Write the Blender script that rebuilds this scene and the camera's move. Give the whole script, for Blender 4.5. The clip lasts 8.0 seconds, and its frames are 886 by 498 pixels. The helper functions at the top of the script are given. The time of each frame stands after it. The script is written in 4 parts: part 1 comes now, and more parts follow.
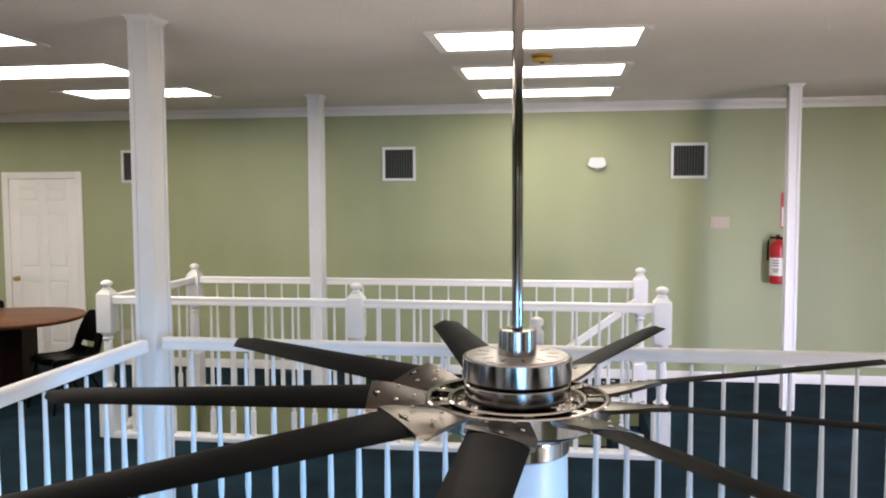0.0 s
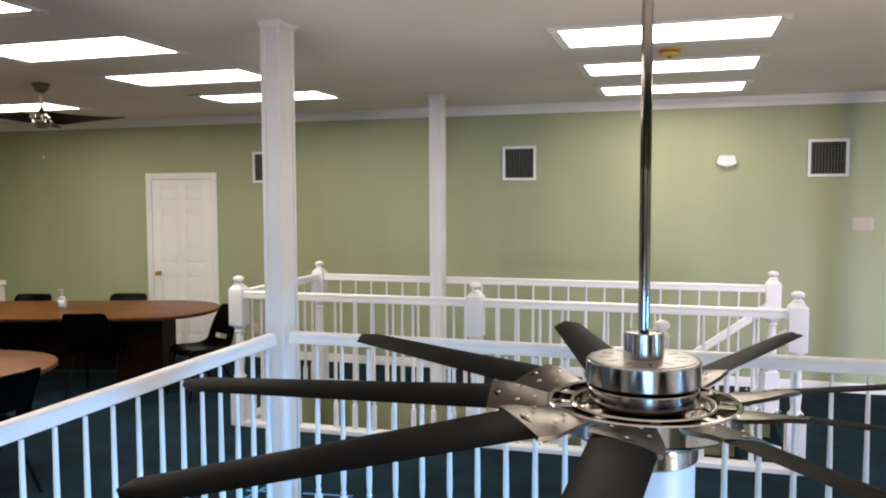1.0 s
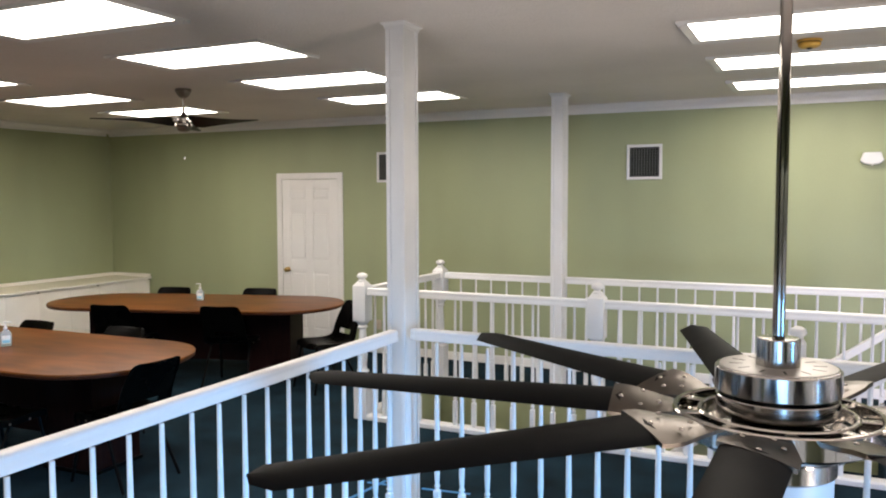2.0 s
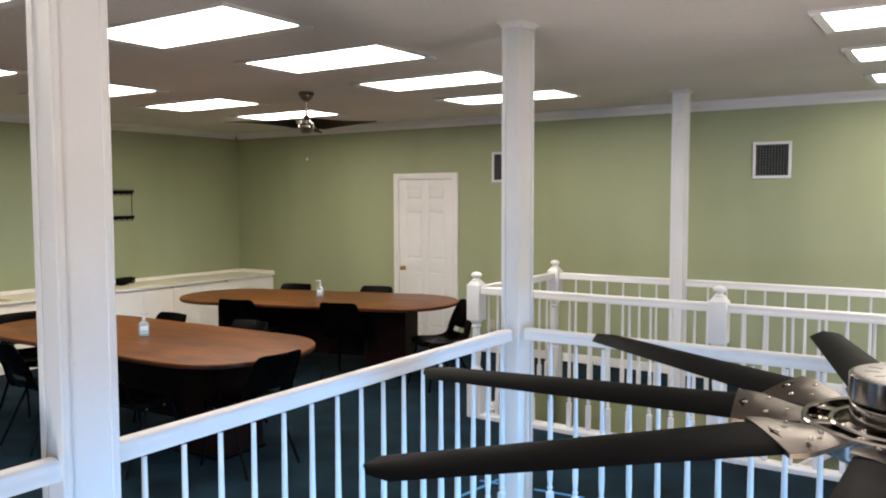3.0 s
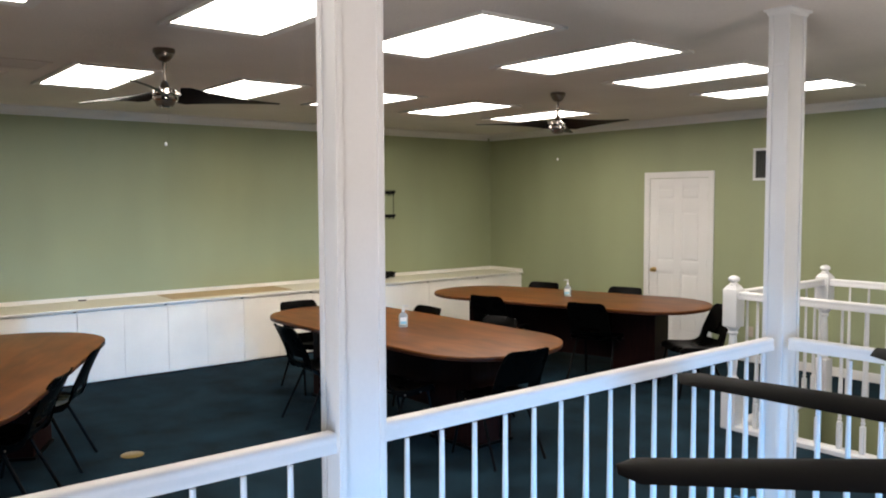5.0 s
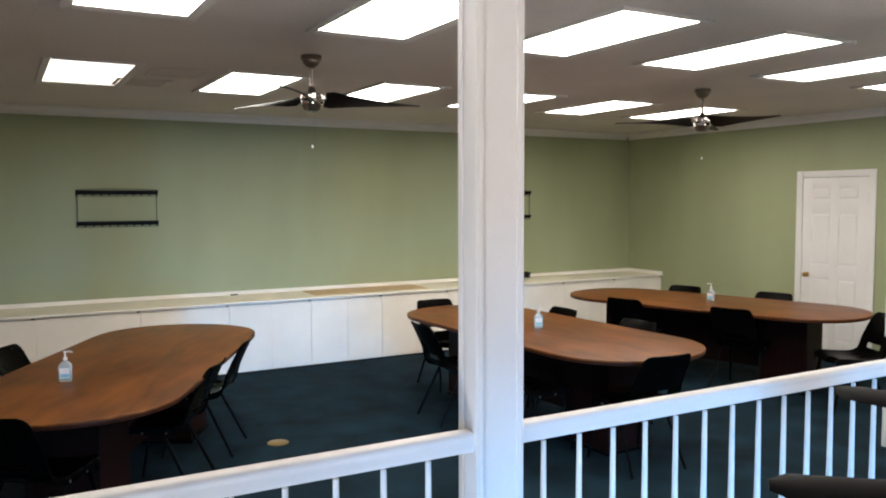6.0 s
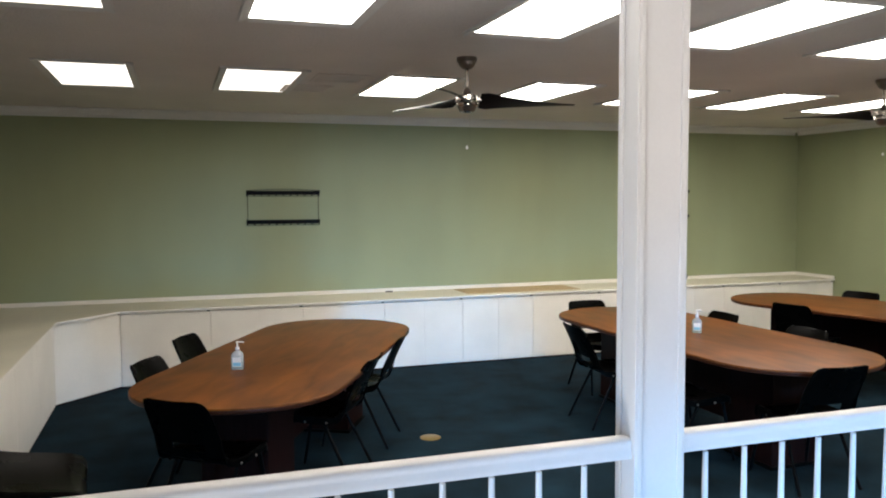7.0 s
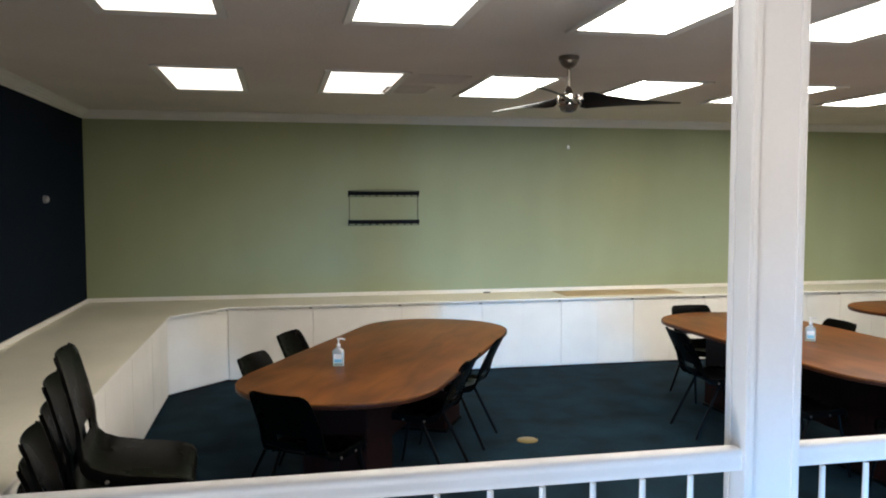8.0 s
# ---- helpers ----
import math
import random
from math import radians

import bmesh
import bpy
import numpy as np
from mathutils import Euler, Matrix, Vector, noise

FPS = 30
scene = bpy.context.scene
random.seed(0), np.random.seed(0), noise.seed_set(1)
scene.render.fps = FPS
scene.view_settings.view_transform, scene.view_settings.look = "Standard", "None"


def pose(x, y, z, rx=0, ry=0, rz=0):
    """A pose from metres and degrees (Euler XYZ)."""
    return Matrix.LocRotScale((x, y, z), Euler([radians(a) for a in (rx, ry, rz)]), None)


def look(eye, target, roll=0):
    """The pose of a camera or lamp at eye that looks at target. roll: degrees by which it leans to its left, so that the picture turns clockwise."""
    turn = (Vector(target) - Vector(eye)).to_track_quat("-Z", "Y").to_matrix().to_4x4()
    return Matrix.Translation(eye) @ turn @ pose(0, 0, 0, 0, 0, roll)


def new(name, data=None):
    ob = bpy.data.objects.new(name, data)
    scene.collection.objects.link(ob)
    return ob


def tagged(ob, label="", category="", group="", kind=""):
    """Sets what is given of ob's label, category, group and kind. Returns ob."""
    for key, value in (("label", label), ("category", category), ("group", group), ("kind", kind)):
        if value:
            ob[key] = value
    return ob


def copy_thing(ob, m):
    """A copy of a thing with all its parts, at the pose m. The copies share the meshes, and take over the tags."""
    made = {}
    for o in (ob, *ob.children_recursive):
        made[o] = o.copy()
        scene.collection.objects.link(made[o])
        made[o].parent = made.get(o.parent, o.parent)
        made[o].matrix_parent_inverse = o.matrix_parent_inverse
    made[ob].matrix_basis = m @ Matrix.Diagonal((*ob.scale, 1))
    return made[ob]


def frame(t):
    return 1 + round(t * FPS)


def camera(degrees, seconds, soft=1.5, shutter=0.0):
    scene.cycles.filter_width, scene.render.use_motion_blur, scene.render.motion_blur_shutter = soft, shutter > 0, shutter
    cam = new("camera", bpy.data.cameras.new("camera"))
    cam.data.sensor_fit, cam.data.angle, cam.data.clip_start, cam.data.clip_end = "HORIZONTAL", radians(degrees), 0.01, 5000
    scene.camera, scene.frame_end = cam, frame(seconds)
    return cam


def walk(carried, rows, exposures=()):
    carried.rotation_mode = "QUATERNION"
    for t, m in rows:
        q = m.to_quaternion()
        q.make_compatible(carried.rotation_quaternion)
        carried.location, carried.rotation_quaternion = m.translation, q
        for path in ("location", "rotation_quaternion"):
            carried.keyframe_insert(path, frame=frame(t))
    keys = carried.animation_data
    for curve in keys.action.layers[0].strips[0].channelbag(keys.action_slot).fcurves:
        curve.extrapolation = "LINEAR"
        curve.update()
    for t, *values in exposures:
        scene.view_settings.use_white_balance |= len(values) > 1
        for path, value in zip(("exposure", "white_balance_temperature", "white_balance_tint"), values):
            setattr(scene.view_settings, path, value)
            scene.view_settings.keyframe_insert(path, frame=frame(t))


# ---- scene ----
cam = camera(58.1, 8.0, soft=2.0)
PATH = [
    (0, pose(-0.023, 0.051, 1.814, 86.23, 0.22, 8.24)),
    (0.5, pose(-0.036, 0.063, 1.813, 86.25, 0.21, 12.28)),
    (1, pose(-0.041, 0.068, 1.807, 86.28, 0.22, 16.71)),
    (1.5, pose(-0.045, 0.077, 1.805, 86.28, 0.19, 21.12)),
    (3, pose(-0.047, 0.072, 1.796, 86.34, 0.13, 33.55)),
    (3.5, pose(-0.044, 0.064, 1.794, 86.35, 0.18, 37.73)),
    (4, pose(-0.035, 0.052, 1.794, 86.33, 0.21, 42.18)),
    (5.5, pose(-0.045, 0.026, 1.801, 86.37, 0.21, 55.78)),
    (6, pose(-0.049, 0.021, 1.800, 86.40, 0.19, 60.77)),
    (6.5, pose(-0.051, 0.007, 1.802, 86.43, 0.14, 66.14)),
    (7, pose(-0.053, -0.004, 1.807, 86.37, 0.25, 71.47)),
    (7.5, pose(-0.066, -0.013, 1.806, 86.42, 0.18, 76.81)),
    (8, pose(-0.072, -0.012, 1.800, 86.49, 0.07, 78.46)),
]
walk(cam, PATH, exposures=[(0, -0.15, 6500, 10), (3.5, -0.10, 6440, 10), (5.5, -0.08, 6390, 10), (6.5, -0.02, 6280, 8), (8, 0.06, 6200, 7)])

# ---- plan (metres) ----
XW, XE = -8.873, 4.6          # west and east walls
YN, YS = 8.06, -1.985         # north and south walls
H = 2.727                     # ceiling
LOW = -3.0                    # lower floor
RX, RY = -2.09, 3.86          # guard rails round the open well
SX0, SX1, SY0, SY1 = -3.40, 0.68, 5.62, 7.09   # stairwell
RAIL = 1.10
STAIR_RAIL = 1.077
PANEL_E = 13.8

# ---- light ----
world = bpy.data.worlds.new("world")
scene.world = world
world.use_nodes = True
wn = world.node_tree
sky = wn.nodes.new("ShaderNodeTexSky")
sky.sky_type = "NISHITA"
sky.sun_disc = False
sky.sun_elevation = radians(48)
sky.sun_rotation = radians(312)
wn.links.new(sky.outputs[0], wn.nodes["Background"].inputs[0])
wn.nodes["Background"].inputs[1].default_value = 0.12

sun = new("sun", bpy.data.lights.new("sun", "SUN"))
sun.data.energy, sun.data.angle, sun.data.color = 4.5, radians(0.6), (1, 0.95, 0.88)
sun.matrix_world = look((-9, 8, 14), (0, 0, 0))

# daylight through the unseen tall corner glazing: area lamps stand in for blue sky light falling downwards and pale
# light thrown up by the sunlit paving
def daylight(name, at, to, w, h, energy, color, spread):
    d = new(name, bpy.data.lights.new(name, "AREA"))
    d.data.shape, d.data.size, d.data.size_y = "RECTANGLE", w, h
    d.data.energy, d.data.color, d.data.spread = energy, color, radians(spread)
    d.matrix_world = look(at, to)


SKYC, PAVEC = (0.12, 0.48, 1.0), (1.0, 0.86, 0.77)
daylight("sky_through_east_glazing", (XE - 0.06, 1.6, 0.5), (XE - 5.06, 2.2, -1.15), 0.6, 0.9, 184, SKYC, 57)
daylight("sky_through_south_glazing", (-0.1, YS + 0.06, 0.55), (-1.0, YS + 5.06, -1.2), 3.0, 1.0, 55, (0.24, 0.55, 1.0), 78)
daylight("sky_light_to_north_wall", (XE - 0.06, 3.1, 1.0), (0.7, 8.0, -0.6), 0.7, 1.8, 58, (0.62, 0.63, 1.0), 70)
# fill lamps aimed upwards, added in place of light bounced off the paving
daylight("paving_bounce_fill_east", (XE - 0.06, 0.85, -1.4), (XE - 2.14, 1.4, 0.76), 1.1, 1.2, 50, PAVEC, 58)
daylight("paving_bounce_fill_to_north_wall", (XE - 0.06, 1.9, 0.55), (XE - 3.4, 7.2, 2.2), 0.7, 0.9, 38, (1.0, 0.82, 0.68), 92)
# fill lamp, likewise added for bounce from the south paving
daylight("paving_bounce_fill_south", (-0.6, YS + 0.06, -1.6), (-0.8, YS + 1.78, 0.86), 0.9, 1.0, 31, (1.0, 0.92, 0.87), 62)


# ---- materials ----
def mat(name, color, rough=0.5, metal=0.0, var=0.12, scale=1.2, fine=60.0, bump=0.06, dark=None, spec=0.5, coat=0.0, deep=0.004, streak=0.0):
    """A surface with two scales of variation and a fine relief."""
    m = bpy.data.materials.new(name)
    m.use_nodes = True
    nt = m.node_tree
    b = nt.nodes["Principled BSDF"]
    pos = nt.nodes.new("ShaderNodeNewGeometry")
    big, small = nt.nodes.new("ShaderNodeTexNoise"), nt.nodes.new("ShaderNodeTexNoise")
    for n, s, d in ((big, scale, 4), (small, fine, 3)):
        n.inputs["Scale"].default_value, n.inputs["Detail"].default_value = s, d
        nt.links.new(pos.outputs["Position"], n.inputs["Vector"])
    add = nt.nodes.new("ShaderNodeMath")
    add.operation = "MULTIPLY_ADD"
    nt.links.new(small.outputs["Fac"], add.inputs[0])
    add.inputs[1].default_value = 0.4
    nt.links.new(big.outputs["Fac"], add.inputs[2])
    ramp = nt.nodes.new("ShaderNodeValToRGB")
    ramp.color_ramp.elements[0].position, ramp.color_ramp.elements[1].position = 0.45, 0.95
    lo = dark or tuple(c * (1 - var) for c in color)
    hi = tuple(min(1, c * (1 + var * 0.6)) for c in color)
    ramp.color_ramp.elements[0].color, ramp.color_ramp.elements[1].color = (*lo, 1), (*hi, 1)
    nt.links.new(add.outputs[0], ramp.inputs[0])
    tone = ramp.outputs[0]
    if streak:
        # broad upright bands of lighter and darker tone
        mp, band = nt.nodes.new("ShaderNodeMapping"), nt.nodes.new("ShaderNodeTexNoise")
        mp.inputs["Scale"].default_value = (1.0, 1.0, 0.22)
        band.inputs["Scale"].default_value, band.inputs["Detail"].default_value = 1.5, 2
        nt.links.new(pos.outputs["Position"], mp.inputs["Vector"])
        nt.links.new(mp.outputs[0], band.inputs["Vector"])
        gain = nt.nodes.new("ShaderNodeMapRange")
        gain.inputs["From Min"].default_value, gain.inputs["From Max"].default_value = 0.3, 0.7
        gain.inputs["To Min"].default_value, gain.inputs["To Max"].default_value = 1 - streak, 1 + streak
        nt.links.new(band.outputs["Fac"], gain.inputs["Value"])
        mul = nt.nodes.new("ShaderNodeVectorMath")
        mul.operation = "SCALE"
        nt.links.new(tone, mul.inputs[0])
        nt.links.new(gain.outputs[0], mul.inputs["Scale"])
        tone = mul.outputs[0]
    nt.links.new(tone, b.inputs["Base Color"])
    rr = nt.nodes.new("ShaderNodeMapRange")
    rr.inputs["To Min"].default_value, rr.inputs["To Max"].default_value = max(0.02, rough - 0.06), min(1, rough + 0.08)
    nt.links.new(big.outputs["Fac"], rr.inputs["Value"])
    nt.links.new(rr.outputs[0], b.inputs["Roughness"])
    b.inputs["Metallic"].default_value = metal
    b.inputs["Specular IOR Level"].default_value = spec
    b.inputs["Coat Weight"].default_value = coat
    if bump:
        bp = nt.nodes.new("ShaderNodeBump")
        bp.inputs["Strength"].default_value, bp.inputs["Distance"].default_value = bump, deep
        nt.links.new(small.outputs["Fac"], bp.inputs["Height"])
        nt.links.new(bp.outputs[0], b.inputs["Normal"])
    return m


def wood(name, light, dark, rough=0.35, along=(1.2, 14, 14), spec=0.5):
    """Wood veneer: stretched noise for the grain, pores and a mottled tone."""
    m = bpy.data.materials.new(name)
    m.use_nodes = True
    nt = m.node_tree
    b = nt.nodes["Principled BSDF"]
    co = nt.nodes.new("ShaderNodeTexCoord")
    mp = nt.nodes.new("ShaderNodeMapping")
    mp.inputs["Scale"].default_value = along
    nt.links.new(co.outputs["Object"], mp.inputs["Vector"])
    grain, cloud = nt.nodes.new("ShaderNodeTexNoise"), nt.nodes.new("ShaderNodeTexNoise")
    grain.inputs["Scale"].default_value, grain.inputs["Detail"].default_value = 4, 8
    grain.inputs["Distortion"].default_value = 0.6
    cloud.inputs["Scale"].default_value, cloud.inputs["Detail"].default_value = 2.2, 3
    nt.links.new(mp.outputs[0], grain.inputs["Vector"])
    nt.links.new(co.outputs["Object"], cloud.inputs["Vector"])
    mixf = nt.nodes.new("ShaderNodeMath")
    mixf.operation = "MULTIPLY_ADD"
    nt.links.new(cloud.outputs["Fac"], mixf.inputs[0])
    mixf.inputs[1].default_value = 0.6
    nt.links.new(grain.outputs["Fac"], mixf.inputs[2])
    ramp = nt.nodes.new("ShaderNodeValToRGB")
    ramp.color_ramp.elements[0].position, ramp.color_ramp.elements[1].position = 0.5, 1.05
    ramp.color_ramp.elements[0].color, ramp.color_ramp.elements[1].color = (*dark, 1), (*light, 1)
    nt.links.new(mixf.outputs[0], ramp.inputs[0])
    nt.links.new(ramp.outputs[0], b.inputs["Base Color"])
    b.inputs["Roughness"].default_value = rough
    b.inputs["Specular IOR Level"].default_value = spec
    bp = nt.nodes.new("ShaderNodeBump")
    bp.inputs["Strength"].default_value, bp.inputs["Distance"].default_value = 0.05, 0.002
    nt.links.new(grain.outputs["Fac"], bp.inputs["Height"])
    nt.links.new(bp.outputs[0], b.inputs["Normal"])
    return m


def emitter(name, color, strength):
    m = bpy.data.materials.new(name)
    m.use_nodes = True
    b = m.node_tree.nodes["Principled BSDF"]
    b.inputs["Base Color"].default_value = (0.8, 0.8, 0.8, 1)
    b.inputs["Emission Color"].default_value = (*color, 1)
    b.inputs["Emission Strength"].default_value = strength
    return m


def glass(name, color=(1, 1, 1), rough=0.02):
    m = bpy.data.materials.new(name)
    m.use_nodes = True
    b = m.node_tree.nodes["Principled BSDF"]
    b.inputs["Base Color"].default_value = (*color, 1)
    b.inputs["Roughness"].default_value = rough
    b.inputs["Transmission Weight"].default_value = 1
    b.inputs["IOR"].default_value = 1.45
    return m


GREEN = mat("green wall paint", (0.315, 0.344, 0.196), 0.55, var=0.07, scale=0.7, fine=140, bump=0.12, streak=0.06)
NAVY = mat("navy wall paint", (0.004, 0.009, 0.019), 0.7, var=0.15, scale=0.8, fine=140, bump=0.12, spec=0.06)
CEIL = mat("stippled ceiling paint", (0.72, 0.665, 0.625), 0.75, var=0.12, scale=0.8, fine=75, bump=0.8, deep=0.006, spec=0.2)
WHITE = mat("white gloss paint", (0.70, 0.695, 0.69), 0.46, var=0.05, scale=3, fine=90, bump=0.05)
TRIM = mat("white trim paint", (0.74, 0.72, 0.69), 0.45, var=0.06, scale=2, fine=90, bump=0.05)
DOORW = mat("off-white door paint", (0.76, 0.74, 0.71), 0.45, var=0.05, scale=2, fine=120, bump=0.06)
CABW = mat("white cabinet paint", (0.85, 0.81, 0.745), 0.5, var=0.07, scale=2.5, fine=80, bump=0.06)
TOPW = mat("cream countertop laminate", (0.80, 0.75, 0.61), 0.42, var=0.10, scale=1.6, fine=60, bump=0.04)
PLY = mat("bare tan board", (0.55, 0.40, 0.22), 0.6, var=0.2, scale=6, fine=80)
CARPET = mat("dark teal carpet", (0.0062, 0.0190, 0.0300), 0.95, var=0.7, scale=3.0, fine=220, bump=0.9, spec=0.1)
BLACK = mat("black plastic", (0.0022, 0.0020, 0.0018), 0.27, var=0.3, scale=5, fine=260, bump=0.08, spec=0.028)
BLACKM = mat("black painted steel", (0.002, 0.002, 0.002), 0.45, metal=0.0, var=0.2, scale=9, fine=100, spec=0.06)
STEEL = mat("black bracket steel", (0.003, 0.003, 0.003), 0.5, metal=0.0, var=0.2, scale=9, fine=100, spec=0.12)
CHROME = mat("polished nickel", (0.55, 0.52, 0.49), 0.09, metal=1.0, var=0.08, scale=9, fine=200, bump=0.01)


def turned(name, color, rough, aniso=0.85):
    """Metal turned on a lathe, with streaks that follow the turning."""
    m = mat(name, color, rough, metal=1.0, var=0.08, scale=9, fine=300, bump=0.0)
    nt = m.node_tree
    tg = nt.nodes.new("ShaderNodeTangent")
    tg.direction_type, tg.axis = "RADIAL", "Z"
    bs = nt.nodes["Principled BSDF"]
    bs.inputs["Anisotropic"].default_value = aniso
    bs.inputs["Anisotropic Rotation"].default_value = 0.25
    nt.links.new(tg.outputs[0], bs.inputs["Tangent"])
    return m


TURNED = turned("turned nickel", (0.44, 0.42, 0.40), 0.15, 0.3)
BRUSH = mat("brushed nickel", (0.22, 0.19, 0.165), 0.28, metal=1.0, var=0.12, scale=9, fine=300, bump=0.02)
SATIN = mat("satin nickel", (0.42, 0.40, 0.38), 0.42, metal=1.0, var=0.08, scale=9, fine=300, bump=0.02)
ROD = mat("dark polished nickel", (0.30, 0.28, 0.26), 0.06, metal=1.0, var=0.06, scale=9, fine=200, bump=0.0)
HOLDER = mat("grey-brown satin nickel", (0.10, 0.082, 0.066), 0.30, metal=1.0, var=0.15, scale=12, fine=300, bump=0.02)
BRASS = mat("brass", (0.55, 0.36, 0.13), 0.3, metal=1.0, var=0.12, scale=20, fine=200, bump=0.02)
BLADE = mat("charcoal fan blade", (0.004, 0.004, 0.004), 0.55, var=0.2, scale=5, fine=160, bump=0.05, spec=0.06)
FANBLK = mat("dark fan blade", (0.006, 0.005, 0.005), 0.45, var=0.2, scale=6, fine=160, bump=0.05, spec=0.15)
OPAL = mat("opal white glass", (0.42, 0.47, 0.51), 0.42, var=0.02, scale=4, fine=90, bump=0.0)
TOPWOOD = wood("cherry table veneer", (0.170, 0.058, 0.0125), (0.046, 0.0145, 0.004), 0.36, along=(0.5, 2.2, 2.2), spec=0.15)
EDGEWOOD = wood("dark cherry edge", (0.065, 0.019, 0.008), (0.028, 0.008, 0.004), 0.42, spec=0.2)
BASEWOOD = wood("dark mahogany veneer", (0.017, 0.005, 0.004), (0.008, 0.0025, 0.002), 0.5, along=(14, 14, 1.2), spec=0.07)
LAMP = emitter("lit diffuser", (1.0, 0.905, 0.80), PANEL_E)
# output cut to about a sixth so the southwest corner comes out darker
LAMPDIM = emitter("weakened lit diffuser", (1.0, 0.89, 0.77), PANEL_E * 0.17)
FRAMEW = mat("white lamp frame", (0.70, 0.68, 0.66), 0.5, var=0.05)
VENTDK = mat("dark vent grille", (0.09, 0.095, 0.085), 0.6, var=0.3, scale=20, fine=90)
VENTBK = mat("vent duct", (0.012, 0.012, 0.012), 0.9, var=0.3)
RED = mat("red enamel", (0.40, 0.010, 0.014), 0.3, var=0.1, scale=9)
PAPER = mat("printed label", (0.75, 0.73, 0.70), 0.6, var=0.08, scale=12)
GREYP = mat("grey plastic", (0.34, 0.34, 0.35), 0.5, var=0.08, scale=12)
BEIGE = mat("beige plastic plate", (0.47, 0.40, 0.31), 0.45, var=0.05)
YELLOW = mat("yellowed plastic", (0.66, 0.39, 0.07), 0.5, var=0.12, scale=12)
BLUE = mat("blue label", (0.22, 0.50, 0.66), 0.5, var=0.1, scale=20)
TAPE = mat("blue masking tape", (0.04, 0.22, 0.52), 0.6, var=0.12, scale=10)
GEL = glass("clear gel", (0.86, 0.95, 0.98), 0.12)
GEL.node_tree.nodes["Principled BSDF"].inputs["Transmission Weight"].default_value = 0.72
PANE = glass("window glass", (0.97, 0.99, 1.0), 0.0)


# ---- mesh helpers ----
def finish(name, bm, material, parent=None, label="", smooth=35):
    me = bpy.data.meshes.new(name)
    bmesh.ops.recalc_face_normals(bm, faces=bm.faces)
    for f in bm.faces:
        f.smooth = True
    bm.to_mesh(me)
    bm.free()
    me.set_sharp_from_angle(angle=radians(smooth))
    me.materials.append(material)
    ob = new(name, me)
    if parent is not None:
        ob.parent = parent
    if label:
        tagged(ob, label)
    return ob


def part(name, bm, material, parent, label="", smooth=35):
    return finish(name, bm, material, parent, label, smooth)


def thing(name, label, category, group="", at=None):
    e = new(name)
    e.empty_display_size = 0.1
    if at is not None:
        e.matrix_world = at
    return tagged(e, label, category, group)


def structure(name, bm, material, label, category, smooth=35):
    return tagged(finish(name, bm, material, None, "", smooth), label, category, kind="structure")


def add_box(bm, x0, y0, z0, x1, y1, z1, bevel=0.0, segs=1):
    m = Matrix.Translation(((x0 + x1) / 2, (y0 + y1) / 2, (z0 + z1) / 2)) @ Matrix.Diagonal((x1 - x0, y1 - y0, z1 - z0, 1))
    r = bmesh.ops.create_cube(bm, size=1, matrix=m)
    if bevel:
        es = list({e for v in r["verts"] for e in v.link_edges})
        bmesh.ops.bevel(bm, geom=es, offset=bevel, segments=segs, affect="EDGES", profile=0.6)
    return bm


def boxes(*bs, bevel=0.0, segs=1):
    bm = bmesh.new()
    for b in bs:
        add_box(bm, *b, bevel=bevel, segs=segs)
    return bm


def add_lathe(bm, prof, n=16, center=(0, 0), caps=True):
    """A turned body: prof is rows of (radius, height)."""
    rings = []
    for r, z in prof:
        rings.append([bm.verts.new((center[0] + r * math.cos(2 * math.pi * i / n), center[1] + r * math.sin(2 * math.pi * i / n), z)) for i in range(n)])
    for a, b in zip(rings, rings[1:]):
        for i in range(n):
            bm.faces.new((a[i], a[(i + 1) % n], b[(i + 1) % n], b[i]))
    if caps:
        bm.faces.new(rings[0][::-1])
        bm.faces.new(rings[-1])
    return bm


def lathe(prof, n=16, center=(0, 0), caps=True):
    return add_lathe(bmesh.new(), prof, n, center, caps)


def add_tube(bm, pts, r, n=8):
    """A round bar along a polyline."""
    pts = [Vector(p) for p in pts]
    rings = []
    for i, p in enumerate(pts):
        d = (pts[min(i + 1, len(pts) - 1)] - pts[max(i - 1, 0)]).normalized()
        u = d.cross(Vector((0, 0, 1)) if abs(d.z) < 0.95 else Vector((1, 0, 0))).normalized()
        v = d.cross(u)
        rings.append([bm.verts.new(p + r * (math.cos(2 * math.pi * k / n) * u + math.sin(2 * math.pi * k / n) * v)) for k in range(n)])
    for a, b in zip(rings, rings[1:]):
        for k in range(n):
            bm.faces.new((a[k], a[(k + 1) % n], b[(k + 1) % n], b[k]))
    bm.faces.new(rings[0][::-1])
    bm.faces.new(rings[-1])
    return bm


def tube(pts, r, n=8):
    return add_tube(bmesh.new(), pts, r, n)


def add_sweep(bm, prof, a, b, up=(0, 0, 1)):
    """A closed profile of (side, height) rows drawn from a to b."""
    a, b, up = Vector(a), Vector(b), Vector(up)
    d = (b - a).normalized()
    side = d.cross(up).normalized()
    rise = side.cross(d)
    ra = [bm.verts.new(a + side * s + rise * h) for s, h in prof]
    rb = [bm.verts.new(b + side * s + rise * h) for s, h in prof]
    n = len(prof)
    for i in range(n):
        bm.faces.new((ra[i], ra[(i + 1) % n], rb[(i + 1) % n], rb[i]))
    bm.faces.new(ra[::-1])
    bm.faces.new(rb)
    return bm


def sweep(prof, a, b):
    return add_sweep(bmesh.new(), prof, a, b)


